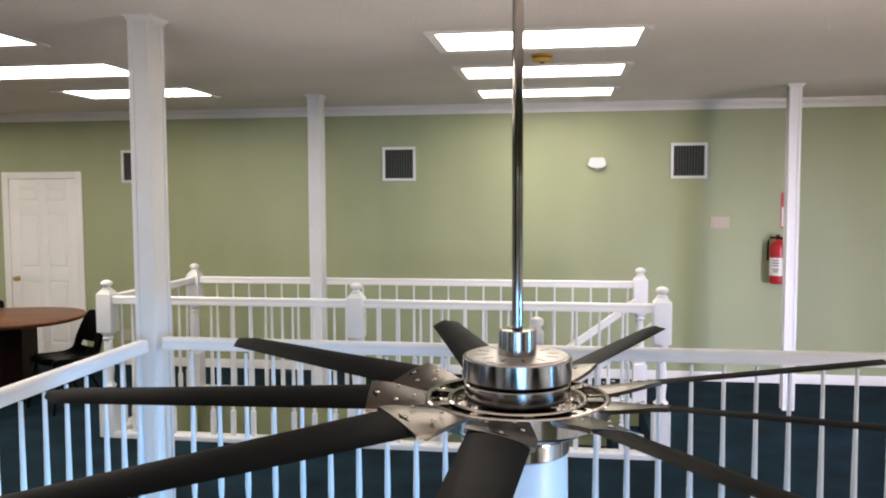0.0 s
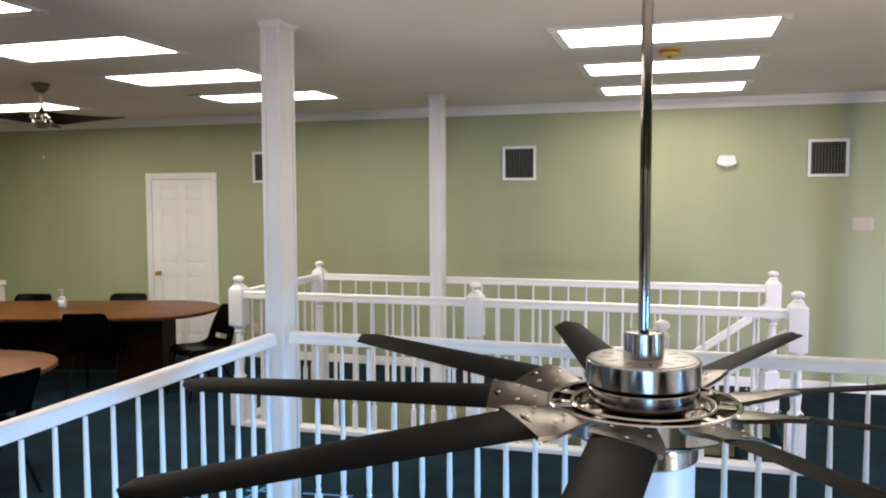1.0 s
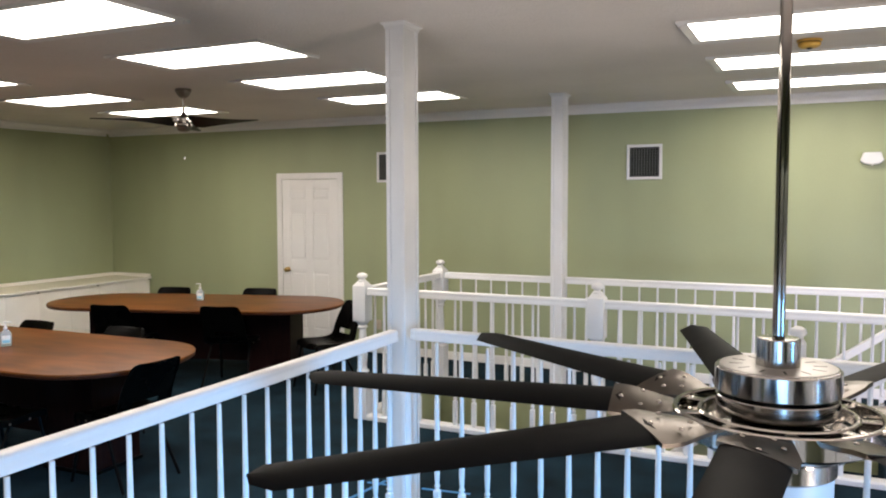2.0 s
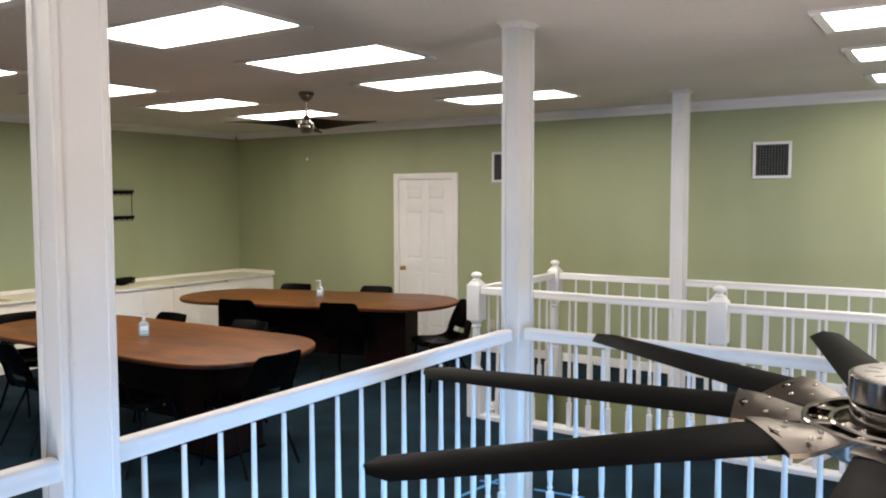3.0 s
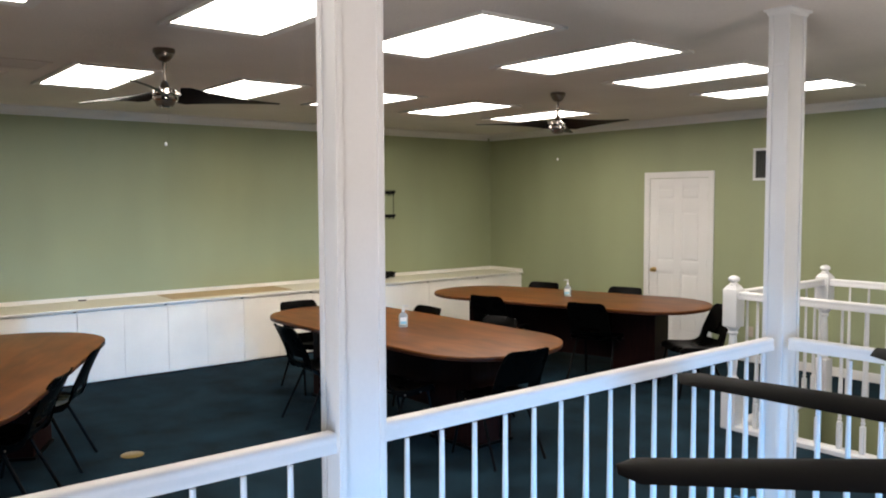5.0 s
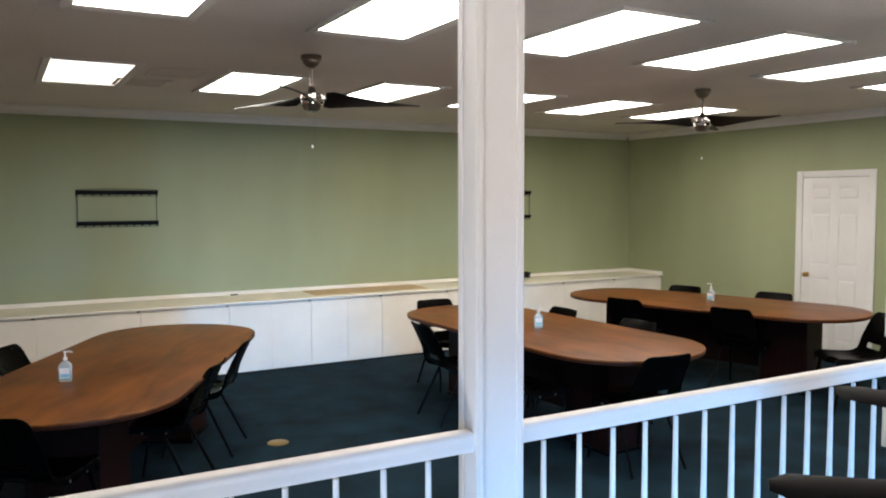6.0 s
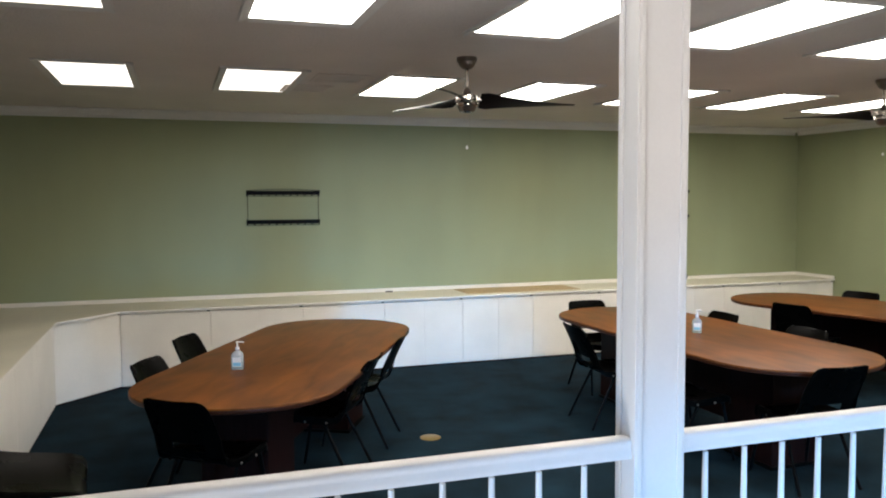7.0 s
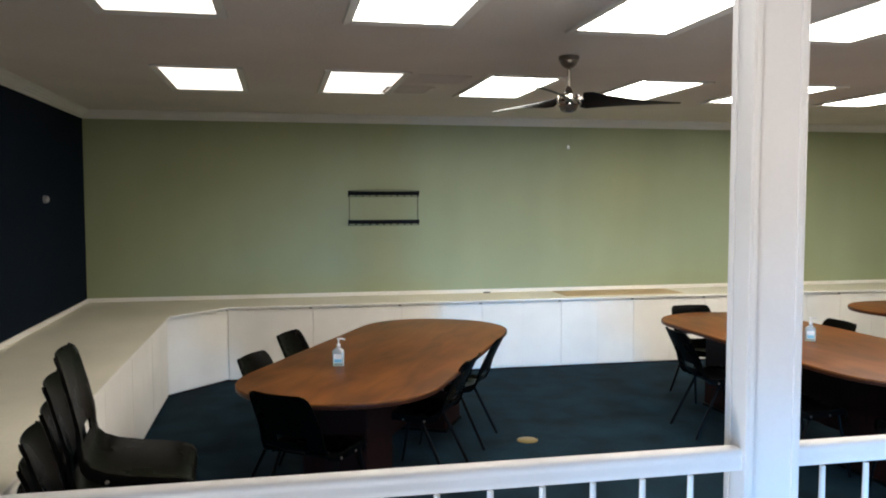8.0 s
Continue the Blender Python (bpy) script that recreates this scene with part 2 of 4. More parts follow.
# ---- setting: floors, walls, ceiling ----
T = 0.30
structure("floor", boxes(
    (XW - 0.2, YS - 0.2, -T, RX - 0.05, SY0, 0),
    (RX - 0.05, RY - 0.02, -T, XE + 0.2, SY0, 0),
    (XW - 0.2, SY0, -T, SX0, YN + 0.2, 0),
    (SX0, SY1, -T, SX1, YN + 0.2, 0),
    (SX1, SY0, -T, XE + 0.2, YN + 0.2, 0)), CARPET, "dark teal carpet floor of the upper storey", "floor")
structure("floor_lower", boxes((XW - 0.2, YS - 0.2, LOW - 0.2, XE + 0.2, YN + 0.2, LOW)), CARPET, "dark carpet floor of the lower storey", "floor")
structure("ceiling", boxes((XW - 0.2, YS - 0.2, H, XE + 0.2, YN + 0.2, H + 0.15)), CEIL, "grey-white stippled ceiling with light panels", "ceiling")
DX0, DX1, DZ = -6.005, -5.195, 2.03   # door opening
structure("wall_north", boxes(
    (XW - 0.2, YN, LOW, DX0, YN + 0.2, H), (DX1, YN, LOW, XE + 0.2, YN + 0.2, H), (DX0, YN, DZ, DX1, YN + 0.2, H), (DX0, YN, LOW, DX1, YN + 0.2, 0),
    (DX0, YN + 0.12, 0, DX1, YN + 0.2, DZ)), GREEN, "sage green painted wall", "wall")
structure("wall_west", boxes((XW - 0.2, YS, LOW, XW, YN, H)), GREEN, "sage green painted wall above the white counter", "wall")
WY0, WY1, WZ0, WZ1 = -1.6, 6.2, -2.75, 2.05
structure("wall_east", boxes((XE, YS, LOW, XE + 0.2, WY0, H), (XE, WY1, LOW, XE + 0.2, YN, H), (XE, WY0, LOW, XE + 0.2, WY1, WZ0), (XE, WY0, WZ1, XE + 0.2, WY1, H)),
          GREEN, "sage green wall round the tall glazing", "wall")
structure("wall_south_navy", boxes((XW, YS - 0.2, LOW, -2.3, YS, H)), NAVY, "navy blue painted wall", "wall")
GX0, GX1 = -1.75, 2.65   # south glazing
structure("wall_south", boxes((-2.3, YS - 0.2, 2.05, XE + 0.2, YS, H), (-2.3, YS - 0.2, LOW, XE + 0.2, YS, -2.8), (-2.3, YS - 0.2, -2.8, GX0, YS, 2.05), (GX1, YS - 0.2, -2.8, XE + 0.2, YS, 2.05)),
          GREEN, "sage green wall round the tall south glazing", "wall")
shop = tagged(new("window_2"), "tall white-framed south glazing", "window", kind="structure")
bay = (GX1 - GX0) / 3
for i in range(4):
    x = GX0 + bay * i
    part("window_frame", boxes((x - 0.03, YS - 0.13, -2.8, x + 0.03, YS - 0.05, 2.05), bevel=0.004), WHITE, shop)
for i in range(3):
    x = GX0 + bay * i
    p = part("pane", boxes((x + 0.03, YS - 0.095, -2.8, x + bay - 0.03, YS - 0.085, 2.05)), PANE, shop)
    p.visible_shadow = False
win = tagged(new("window_1"), "tall white-framed glazing over two storeys", "window", kind="structure")
nb = 5
for i in range(nb + 1):
    y = WY0 + (WY1 - WY0) * i / nb
    part("window_frame", boxes((XE + 0.05, y - 0.03, WZ0, XE + 0.13, y + 0.03, WZ1), bevel=0.004), WHITE, win)
for z in (WZ0, -0.15, WZ1):
    part("window_frame", boxes((XE + 0.055, WY0, z - 0.03, XE + 0.125, WY1, z + 0.03), bevel=0.004), WHITE, win)
for i in range(nb):
    y0, y1 = WY0 + (WY1 - WY0) * i / nb + 0.03, WY0 + (WY1 - WY0) * (i + 1) / nb - 0.03
    p = part("pane", boxes((XE + 0.085, y0, WZ0 + 0.03, XE + 0.095, y1, WZ1 - 0.03)), PANE, win)
    p.visible_shadow = False
structure("ground", boxes((XE + 0.2, -60, LOW - 0.4, 90, 60, LOW - 0.2), (-60, -60, LOW - 0.4, XE + 0.2, YS - 0.2, LOW - 0.2)), mat("pale paving outside", (0.48, 0.46, 0.43), 0.9), "pale paving outside the glazing", "ground")

# stairwell lining below the floor
structure("wall_stairwell", boxes(
    (SX0 - 0.1, SY1, LOW, SX1 + 0.1, SY1 + 0.1, -T - 0.002), (SX0 - 0.1, SY0 - 0.1, LOW, SX1 + 0.1, SY0, -T - 0.002),
    (SX0 - 0.1, SY0, LOW, SX0, SY1, -T - 0.002), (SX1, SY0, LOW, SX1 + 0.1, SY1, -T - 0.002)), GREEN, "green painted lining of the stairwell", "wall")
structure("stairwell_lining", boxes(
    (SX0, SY1 - 0.012, -T - 0.002, SX1, SY1, -0.03), (SX0, SY0, -T - 0.002, SX1, SY0 + 0.012, -0.03), (SX0, SY0 + 0.012, -T - 0.002, SX0 + 0.012, SY1 - 0.012, -0.03)),
    GREEN, "green painted edge of the stair opening", "wall")

# crown moulding and skirting
CROWN = [(0, 0), (0.080, 0), (0.080, -0.016), (0.064, -0.018), (0.062, -0.026), (0.046, -0.040), (0.034, -0.048), (0.034, -0.056), (0.020, -0.060), (0.020, -0.074), (0.016, -0.088), (0, -0.088)]
bm = bmesh.new()
add_sweep(bm, CROWN, (XW, YN, H - 0.001), (XE, YN, H - 0.001))
structure("crown_moulding", bm, TRIM, "white crown moulding under the ceiling", "trim", 30)
structure("crown_moulding_west", sweep(CROWN, (XW, YS, H - 0.001), (XW, YN - 0.075, H - 0.001)), TRIM, "white crown moulding under the ceiling", "trim", 30)
structure("crown_moulding_south", sweep(CROWN, (-2.3, YS, H - 0.001), (XW + 0.075, YS, H - 0.001)), TRIM, "white crown moulding under the ceiling", "trim", 30)
SKIRT = [(0, 0), (0.014, 0), (0.014, 0.078), (0.007, 0.092), (0, 0.092)]
bm = bmesh.new()
add_sweep(bm, SKIRT, (DX1 + 0.072, YN, 0), (XE, YN, 0))
add_sweep(bm, SKIRT, (-8.17, YN, 0), (DX0 - 0.072, YN, 0))
structure("baseboard", bm, TRIM, "white painted baseboard along the green wall", "trim")

# door
door = tagged(new("door_1"), "closed off-white six-panel door with a brass knob", "door", kind="structure")
bm = bmesh.new()
add_box(bm, DX0 - 0.068, YN - 0.020, 0, DX0 + 0.006, YN + 0.0, DZ + 0.068, bevel=0.006, segs=2)
add_box(bm, DX1 - 0.006, YN - 0.020, 0, DX1 + 0.068, YN + 0.0, DZ + 0.068, bevel=0.006, segs=2)
add_box(bm, DX0 + 0.006, YN - 0.019, DZ - 0.006, DX1 - 0.006, YN + 0.0, DZ + 0.067, bevel=0.006, segs=2)
part("door_casing", bm, TRIM, door)
dy = YN - 0.006
bm = boxes((DX0 + 0.008, dy + 0.009, 0.012, DX1 - 0.008, dy + 0.04, DZ - 0.010))
xs = [DX0 + 0.008, DX0 + 0.125, (DX0 + DX1) / 2 - 0.05, (DX0 + DX1) / 2 + 0.05, DX1 - 0.125, DX1 - 0.008]
zs = [0.012, 0.22, 0.905, 1.05, 1.63, 1.775, 1.91, DZ - 0.010]
for x0, x1 in ((xs[0], xs[1]), (xs[2], xs[3]), (xs[4], xs[5])):
    add_box(bm, x0, dy, zs[0], x1, dy + 0.0145, zs[-1], bevel=0.006, segs=2)
for z0, z1 in ((zs[0], zs[1]), (zs[2], zs[3]), (zs[4], zs[5]), (zs[6], zs[7])):
    for x0, x1 in ((xs[1], xs[2]), (xs[3], xs[4])):
        add_box(bm, x0 - 0.002, dy + 0.0004, z0, x1 + 0.002, dy + 0.0144, z1, bevel=0.006, segs=2)
for z0, z1 in ((zs[1], zs[2]), (zs[3], zs[4]), (zs[5], zs[6])):
    for x0, x1 in ((xs[1], xs[2]), (xs[3], xs[4])):
        add_box(bm, x0 + 0.022, dy + 0.002, z0 + 0.022, x1 - 0.022, dy + 0.0150, z1 - 0.022, bevel=0.0065)
part("door_leaf", bm, DOORW, door)
knob = lathe([(0.030, 0.0), (0.030, 0.006), (0.012, 0.010), (0.011, 0.030), (0.022, 0.038), (0.028, 0.050), (0.024, 0.062), (0.010, 0.067)], 18)
k = part("door_handle", knob, BRASS, door, "brass round door knob")
k.matrix_world = Matrix.Translation((DX0 + 0.085, dy, 0.93)) @ Matrix.Rotation(radians(90), 4, "X")
for z in (0.25, 1.05, 1.80):
    part("hinge", boxes((DX1 - 0.012, dy - 0.003, z - 0.045, DX1 - 0.004, dy + 0.001, z + 0.045)), BRUSH, door)


# ---- ceiling lights ----
def make_light(lit):
    root = thing("ceiling_light", "lit white rectangular fluorescent ceiling panel", "ceiling light", "ceiling light panels")
    w, d, o, deep = 0.572, 0.262, 0.052, 0.010
    bm = bmesh.new()
    prof = [(0, 0), (o, 0), (o, -0.014), (o - 0.005, -0.018), (o - 0.012, -0.018), (0.003, -0.006), (0, -0.006)]
    for (ax, ay), (bx, by) in (((-w - o, -d), (w + o, -d)), ((w + o, d), (-w - o, d))):
        add_sweep(bm, prof, (ax, ay, -0.001), (bx, by, -0.001))
    for (ax, ay), (bx, by) in (((w, -d), (w, d)), ((-w, d), (-w, -d))):
        add_sweep(bm, prof, (ax, ay, -0.0015), (bx, by, -0.0015))
    part("frame", bm, FRAMEW, root)
    part("diffuser", boxes((-w + 0.001, -d + 0.001, -0.005, w - 0.001, d - 0.001, -0.001)), lit, root, "glowing prismatic diffuser")
    return root


LIGHTS = [(-0.145, y) for y in (4.785, 5.985, 7.19)]
LIGHTS += [(-3.66, y) for y in (0.63, 1.845, 3.01, 4.19, 5.40, 6.62)]
# unseen panels east of the view, added as fill by carrying on the rows
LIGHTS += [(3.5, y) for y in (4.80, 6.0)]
LIGHTS += [(-6.46, y) for y in (1.82, 3.03, 4.23, 5.41, 6.60)]
first = make_light(LAMP)
first.matrix_world = pose(*LIGHTS[0], H)
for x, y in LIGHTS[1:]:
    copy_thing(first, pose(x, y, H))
# southern panels with lowered output, to darken the corner around them
dim_panel = make_light(LAMPDIM)
dim_panel.matrix_world = pose(-6.47, -0.565, H)
copy_thing(dim_panel, pose(-6.44, 0.625, H))
copy_thing(dim_panel, pose(-3.66, -0.57, H))


# ---- columns ----
def make_column(seam, w=0.047, d=0.078):
    root = thing("column", "white boxed wooden column with raised corner boards", "column", "white columns")
    t = 0.007
    part("shaft", boxes((-w, -d, 0, w, d, H - 0.002)), WHITE, root)
    for sx in (-1, 1):
        for sy in (-1, 1):
            bm = bmesh.new()
            for (x0, y0, x1, y1) in ((w - 0.017, d, w + t, d + t), (w, d - 0.017, w + t, d)):
                a, b = sorted((sx * x0, sx * x1)), sorted((sy * y0, sy * y1))
                add_box(bm, a[0], b[0], 0.0, a[1], b[1], H - 0.003, bevel=0.0015)
            part("corner_board", bm, WHITE, root)
    bm = bmesh.new()
    rings = []
    for out, z in ((0.0005, -0.034), (0.003, -0.033), (0.004, -0.027), (0.007, -0.019), (0.014, -0.012), (0.019, -0.010), (0.019, -0.001)):
        x, y = w + t + out, d + t + out
        rings.append([bm.verts.new((sx * x, sy * y, H + z)) for sx, sy in ((-1, -1), (1, -1), (1, 1), (-1, 1))])
    for r0, r1 in zip(rings, rings[1:]):
        for k in range(4):
            bm.faces.new((r0[k], r0[(k + 1) % 4], r1[(k + 1) % 4], r1[k]))
    bm.faces.new(rings[-1])
    part("cap", bm, WHITE, root, smooth=25)
    if seam:
        for s in (-1, 1):
            y0, y1 = sorted((s * d, s * (d + t - 0.001)))
            part("cross_batten", boxes((-w + 0.017, y0, 2.444, w - 0.017, y1, 2.466), bevel=0.002), WHITE, root)
    return root


col = make_column(True)
col.matrix_world = pose(-2.105, 3.91, 0)
for x, y in ((-2.098, 1.335), (-2.2, 7.09)):
    copy_thing(col, pose(x, y, 0))
make_column(False, 0.042, 0.040).matrix_world = pose(1.90, 7.06, 0)

# ---- guard rails ----
HAND = [(-0.030, -0.060), (0.030, -0.060), (0.032, -0.042), (0.027, -0.033), (0.029, -0.020), (0.030, -0.010), (0.024, -0.003), (0.014, 0.0), (-0.014, 0.0), (-0.024, -0.003), (-0.030, -0.010), (-0.029, -0.020), (-0.027, -0.033), (-0.032, -0.042)]
SHOE = [(-0.055, 0.0), (0.055, 0.0), (0.055, 0.030), (0.045, 0.040), (-0.045, 0.040), (-0.055, 0.030)]
BAL = [(0.0165, 0.0), (0.0165, 0.19), (0.010, 0.200), (0.0165, 0.212), (0.0105, 0.226), (0.013, 0.245), (0.0155, 0.30), (0.0142, 0.42), (0.0108, 0.70), (0.0085, 1.0)]


def baluster_mesh(height):
    """A slender turned baluster with a square foot."""
    bm = bmesh.new()
    add_box(bm, -0.0165, -0.0165, 0.0, 0.0165, 0.0165, 0.19, bevel=0.002)
    add_lathe(bm, [(r, z if z < 0.3 else 0.3 + (z - 0.3) / 0.7 * (height - 0.3)) for r, z in BAL[1:]], 10)
    bmesh.ops.recalc_face_normals(bm, faces=bm.faces)
    for f in bm.faces:
        f.smooth = True
    me = bpy.data.meshes.new("baluster")
    bm.to_mesh(me)
    bm.free()
    me.set_sharp_from_angle(angle=radians(35))
    me.materials.append(WHITE)
    return me


BALUSTER = baluster_mesh(RAIL - 0.115)


def balusters(root, places):
    for x, y in places:
        b = new("baluster", BALUSTER)
        b.parent = root
        b.location = (x, y, 0.040)


def guard(label, a, b, places, top=RAIL):
    root = thing("guard_rail", label, "railing", "white guard rails")
    part("handrail", sweep(HAND, (*a, top), (*b, top)), WHITE, root, smooth=50)
    part("shoe_rail", sweep(SHOE, (*a, 0.0), (*b, 0.0)), WHITE, root)
    balusters(root, places)
    return root


def steps(start, stop, step):
    n = int((stop - start) / step + 1e-6)
    return [start + i * step for i in range(n + 1)]


guard("white wooden guard rail with turned balusters beside the meeting tables", (RX, 1.4195), (RX, 3.7655), [(RX, y) for y in steps(1.53, 3.74, 0.1455)])
guard("white wooden guard rail with turned balusters at the open well", (RX, YS), (RX, 1.2505), [(RX, 1.11 - 0.1455 * i) for i in range(21)])
guard("white wooden guard rail with turned balusters in front of the stairwell", (-2.0215, RY), (XE, RY), [(x, RY) for x in steps(0.45 - 0.1455 * 16, XE - 0.05, 0.1455)])
guard("white guard rail along the stair opening", (SX0 + 0.06, SY0), (-1.52, SY0), [(x, SY0) for x in steps(-3.20, -1.6, 0.157)], STAIR_RAIL)
guard("white guard rail along the stair opening", (-1.41, SY0), (SX1 - 0.06, SY0), [(x, SY0) for x in steps(-1.31, 0.56, 0.157)], STAIR_RAIL)
guard("white guard rail on the far side of the stairs", (SX0 + 0.06, SY1), (-2.27, SY1), [(x, SY1) for x in steps(-3.18, -2.32, 0.157)], STAIR_RAIL)
guard("white guard rail on the far side of the stairs", (-2.13, SY1), (SX1 - 0.06, SY1), [(x, SY1) for x in steps(-1.94, 0.58, 0.157)], STAIR_RAIL)
guard("white guard rail across the end of the stair opening", (SX0, SY0 + 0.06), (SX0, SY1 - 0.06), [(SX0, y) for y in steps(SY0 + 0.2, SY1 - 0.1, 0.157)], STAIR_RAIL)


def make_newel():
    root = thing("newel_post", "white turned newel post with a mushroom cap", "newel post", "white newel posts")
    w = 0.060
    part("base_block", boxes((-w, -w, 0, w, w, 0.36), bevel=0.006), WHITE, root)
    part("turning", lathe([(0.054, 0.36), (0.040, 0.375), (0.052, 0.392), (0.034, 0.41), (0.030, 0.43), (0.038, 0.52), (0.034, 0.64), (0.028, 0.735), (0.042, 0.752), (0.032, 0.768), (0.050, 0.790), (0.052, 0.80)], 20), WHITE, root)
    bm = boxes((-w, -w, 0.80, w, w, 1.095), bevel=0.010, segs=2)
    lo = [bm.verts.new((sx * (w - 0.008), sy * (w - 0.008), 1.094)) for sx, sy in ((-1, -1), (1, -1), (1, 1), (-1, 1))]
    hi = [bm.verts.new((sx * 0.034, sy * 0.034, 1.122)) for sx, sy in ((-1, -1), (1, -1), (1, 1), (-1, 1))]
    for k in range(4):
        bm.faces.new((lo[k], lo[(k + 1) % 4], hi[(k + 1) % 4], hi[k]))
    bm.faces.new(hi)
    bm.faces.new(lo[::-1])
    part("upper_block", bm, WHITE, root)
    part("cap", lathe([(0.034, 1.118), (0.038, 1.124), (0.036, 1.132), (0.024, 1.139), (0.024, 1.147), (0.039, 1.154), (0.044, 1.166), (0.040, 1.180), (0.024, 1.191), (0.008, 1.195)], 20), WHITE, root)
    return root


nw = make_newel()
nw.matrix_world = pose(SX0, SY0, 0)
for x, y in ((-1.465, SY0), (SX1, SY0), (SX0, SY1), (SX1, SY1)):
    copy_thing(nw, pose(x, y, 0))
post = thing("rail_post", "slim white rail post with a rounded cap", "newel post")
part("shaft", boxes((-0.034, -0.034, 0.0, 0.034, 0.034, 1.155), bevel=0.006), WHITE, post)
part("cap", lathe([(0.034, 1.154), (0.022, 1.172), (0.022, 1.180), (0.034, 1.190), (0.036, 1.203), (0.030, 1.217), (0.012, 1.226)], 18), WHITE, post)
post.matrix_world = pose(-0.125, RY + 0.07, 0)

# ---- stairs ----
stairs = tagged(new("stairs"), "carpeted stair flight that goes down inside the opening", "stairs", kind="structure")
rise, going = 0.1875, 0.255
for i in range(1, 16):
    x1 = SX1 - going * (i - 1)
    z = -rise * i
    part("step", boxes((x1 - going - 0.02, SY0 + 0.03, z - 0.20, x1, SY1 - 0.03, z), bevel=0.01), CARPET, stairs)
slope = rise / going
for y in (SY0 + 0.075, SY1 - 0.075):
    rail = thing("stair_rail", "white sloping stair handrail with balusters", "railing", "stair handrails")
    xa, za = SX1 - 0.05, 0.94
    xb = -2.9
    part("handrail", sweep(HAND, (xa, y, za), (xb, y, za - (xa - xb) * slope)), WHITE, rail, smooth=50)
    for i in range(20):
        x = SX1 - 0.16 - 0.128 * i
        zt = za - (xa - x) * slope
        zb = -rise * (int((SX1 - x) / going) + 1)
        part("baluster", lathe([(0.014, zb), (0.014, zb + 0.15), (0.010, zb + 0.17), (0.015, zb + 0.25), (0.010, zt - 0.05)], 8), WHITE, rail)


# ---- large ceiling fan in the open well ----
def lerp(a, b, t):
    return a + (b - a) * t


FX, FY, FZ = -0.145, 2.45, 1.20
fan = thing("large_ceiling_fan", "large nine-blade fan with polished nickel motor and charcoal blades", "ceiling fan", at=pose(FX, FY, FZ))
part("downrod", lathe([(0.0165, 0.19), (0.0165, H - FZ - 0.06)], 40), ROD, fan, "polished nickel downrod")
part("canopy", lathe([(0.02, H - FZ - 0.10), (0.05, H - FZ - 0.085), (0.075, H - FZ - 0.03), (0.08, H - FZ - 0.002)], 28), CHROME, fan)
part("collar", lathe([(0.020, 0.214), (0.052, 0.214), (0.054, 0.2138), (0.0575, 0.211), (0.058, 0.2105), (0.058, 0.2095), (0.058, 0.137), (0.058, 0.136), (0.054, 0.134), (0.02, 0.134)], 40), TURNED, fan, smooth=24)
motor = part("motor_housing", lathe([(0.02, 0.134), (0.158, 0.134), (0.160, 0.1338), (0.1645, 0.130), (0.165, 0.1292), (0.165, 0.128), (0.165, 0.0690), (0.165, 0.068), (0.162, 0.0645), (0.161, 0.064), (0.138, 0.064), (0.138, 0.054),
                                     (0.158, 0.054), (0.1585, 0.0538), (0.161, 0.051), (0.161, 0.050), (0.161, 0.009), (0.161, 0.008), (0.157, 0.005), (0.156, 0.0045), (0.10, 0.003)], 64, caps=False), TURNED, fan, smooth=24)
part("top_plate", lathe([(0.05, 0.1335), (0.05, 0.1372), (0.150, 0.1372), (0.153, 0.1362), (0.154, 0.1335)], 64, caps=False), SATIN, fan, "satin nickel top plate", smooth=24)
for i in range(9):
    q = part("spoke", boxes((0.205, -0.016, -0.022, 0.262, 0.016, 0.004), bevel=0.003), CHROME, fan)
    q.rotation_euler.z = radians(40 * i + 2)
for i in range(12):
    a = radians(30 * i + 12)
    bm = boxes((0.092, -0.0028, 0.1365, 0.128, 0.0028, 0.1376))
    s = part("vent_slot", bm, BLACKM, motor)
    s.matrix_local = Matrix.Rotation(a, 4, "Z")
# black ring set into the gap to colour its shade
part("groove_shade", lathe([(0.1385, 0.0545), (0.1395, 0.0545), (0.1395, 0.0635), (0.1385, 0.0635)], 40), BLACKM, fan, "black ring that paints the shade of the gap between the motor drums")
part("core", lathe([(0.12, 0.05), (0.12, -0.09)], 32), BLACKM, fan)
# carrier: two rings with spokes
def ring(r0, r1, z0, z1, n=56):
    bm = bmesh.new()
    prof = [(r0, z0), (r1 - 0.004, z0), (r1, z0 + 0.004), (r1, z1 - 0.004), (r1 - 0.004, z1), (r0 + 0.003, z1), (r0, z1 - 0.003)]
    rings = [[bm.verts.new((r * math.cos(2 * math.pi * i / n), r * math.sin(2 * math.pi * i / n), z)) for i in range(n)] for r, z in prof]
    for a, b in zip(rings, rings[1:] + rings[:1]):
        for i in range(n):
            bm.faces.new((a[i], a[(i + 1) % n], b[(i + 1) % n], b[i]))
    return bm


part("carrier_ring", ring(0.264, 0.280, -0.050, 0.012), CHROME, fan, smooth=28)
part("carrier_ring", ring(0.198, 0.212, -0.024, 0.008), CHROME, fan, smooth=28)
part("carrier_plate", lathe([(0.10, -0.050), (0.262, -0.036), (0.262, -0.028), (0.10, -0.034)], 56, caps=False), CHROME, fan, smooth=28)
part("lower_housing", lathe([(0.262, -0.036), (0.245, -0.060), (0.20, -0.088), (0.160, -0.100), (0.158, -0.104), (0.158, -0.106), (0.158, -0.149), (0.158, -0.150), (0.153, -0.155), (0.152, -0.156), (0.05, -0.158)], 64), TURNED, fan, smooth=28)
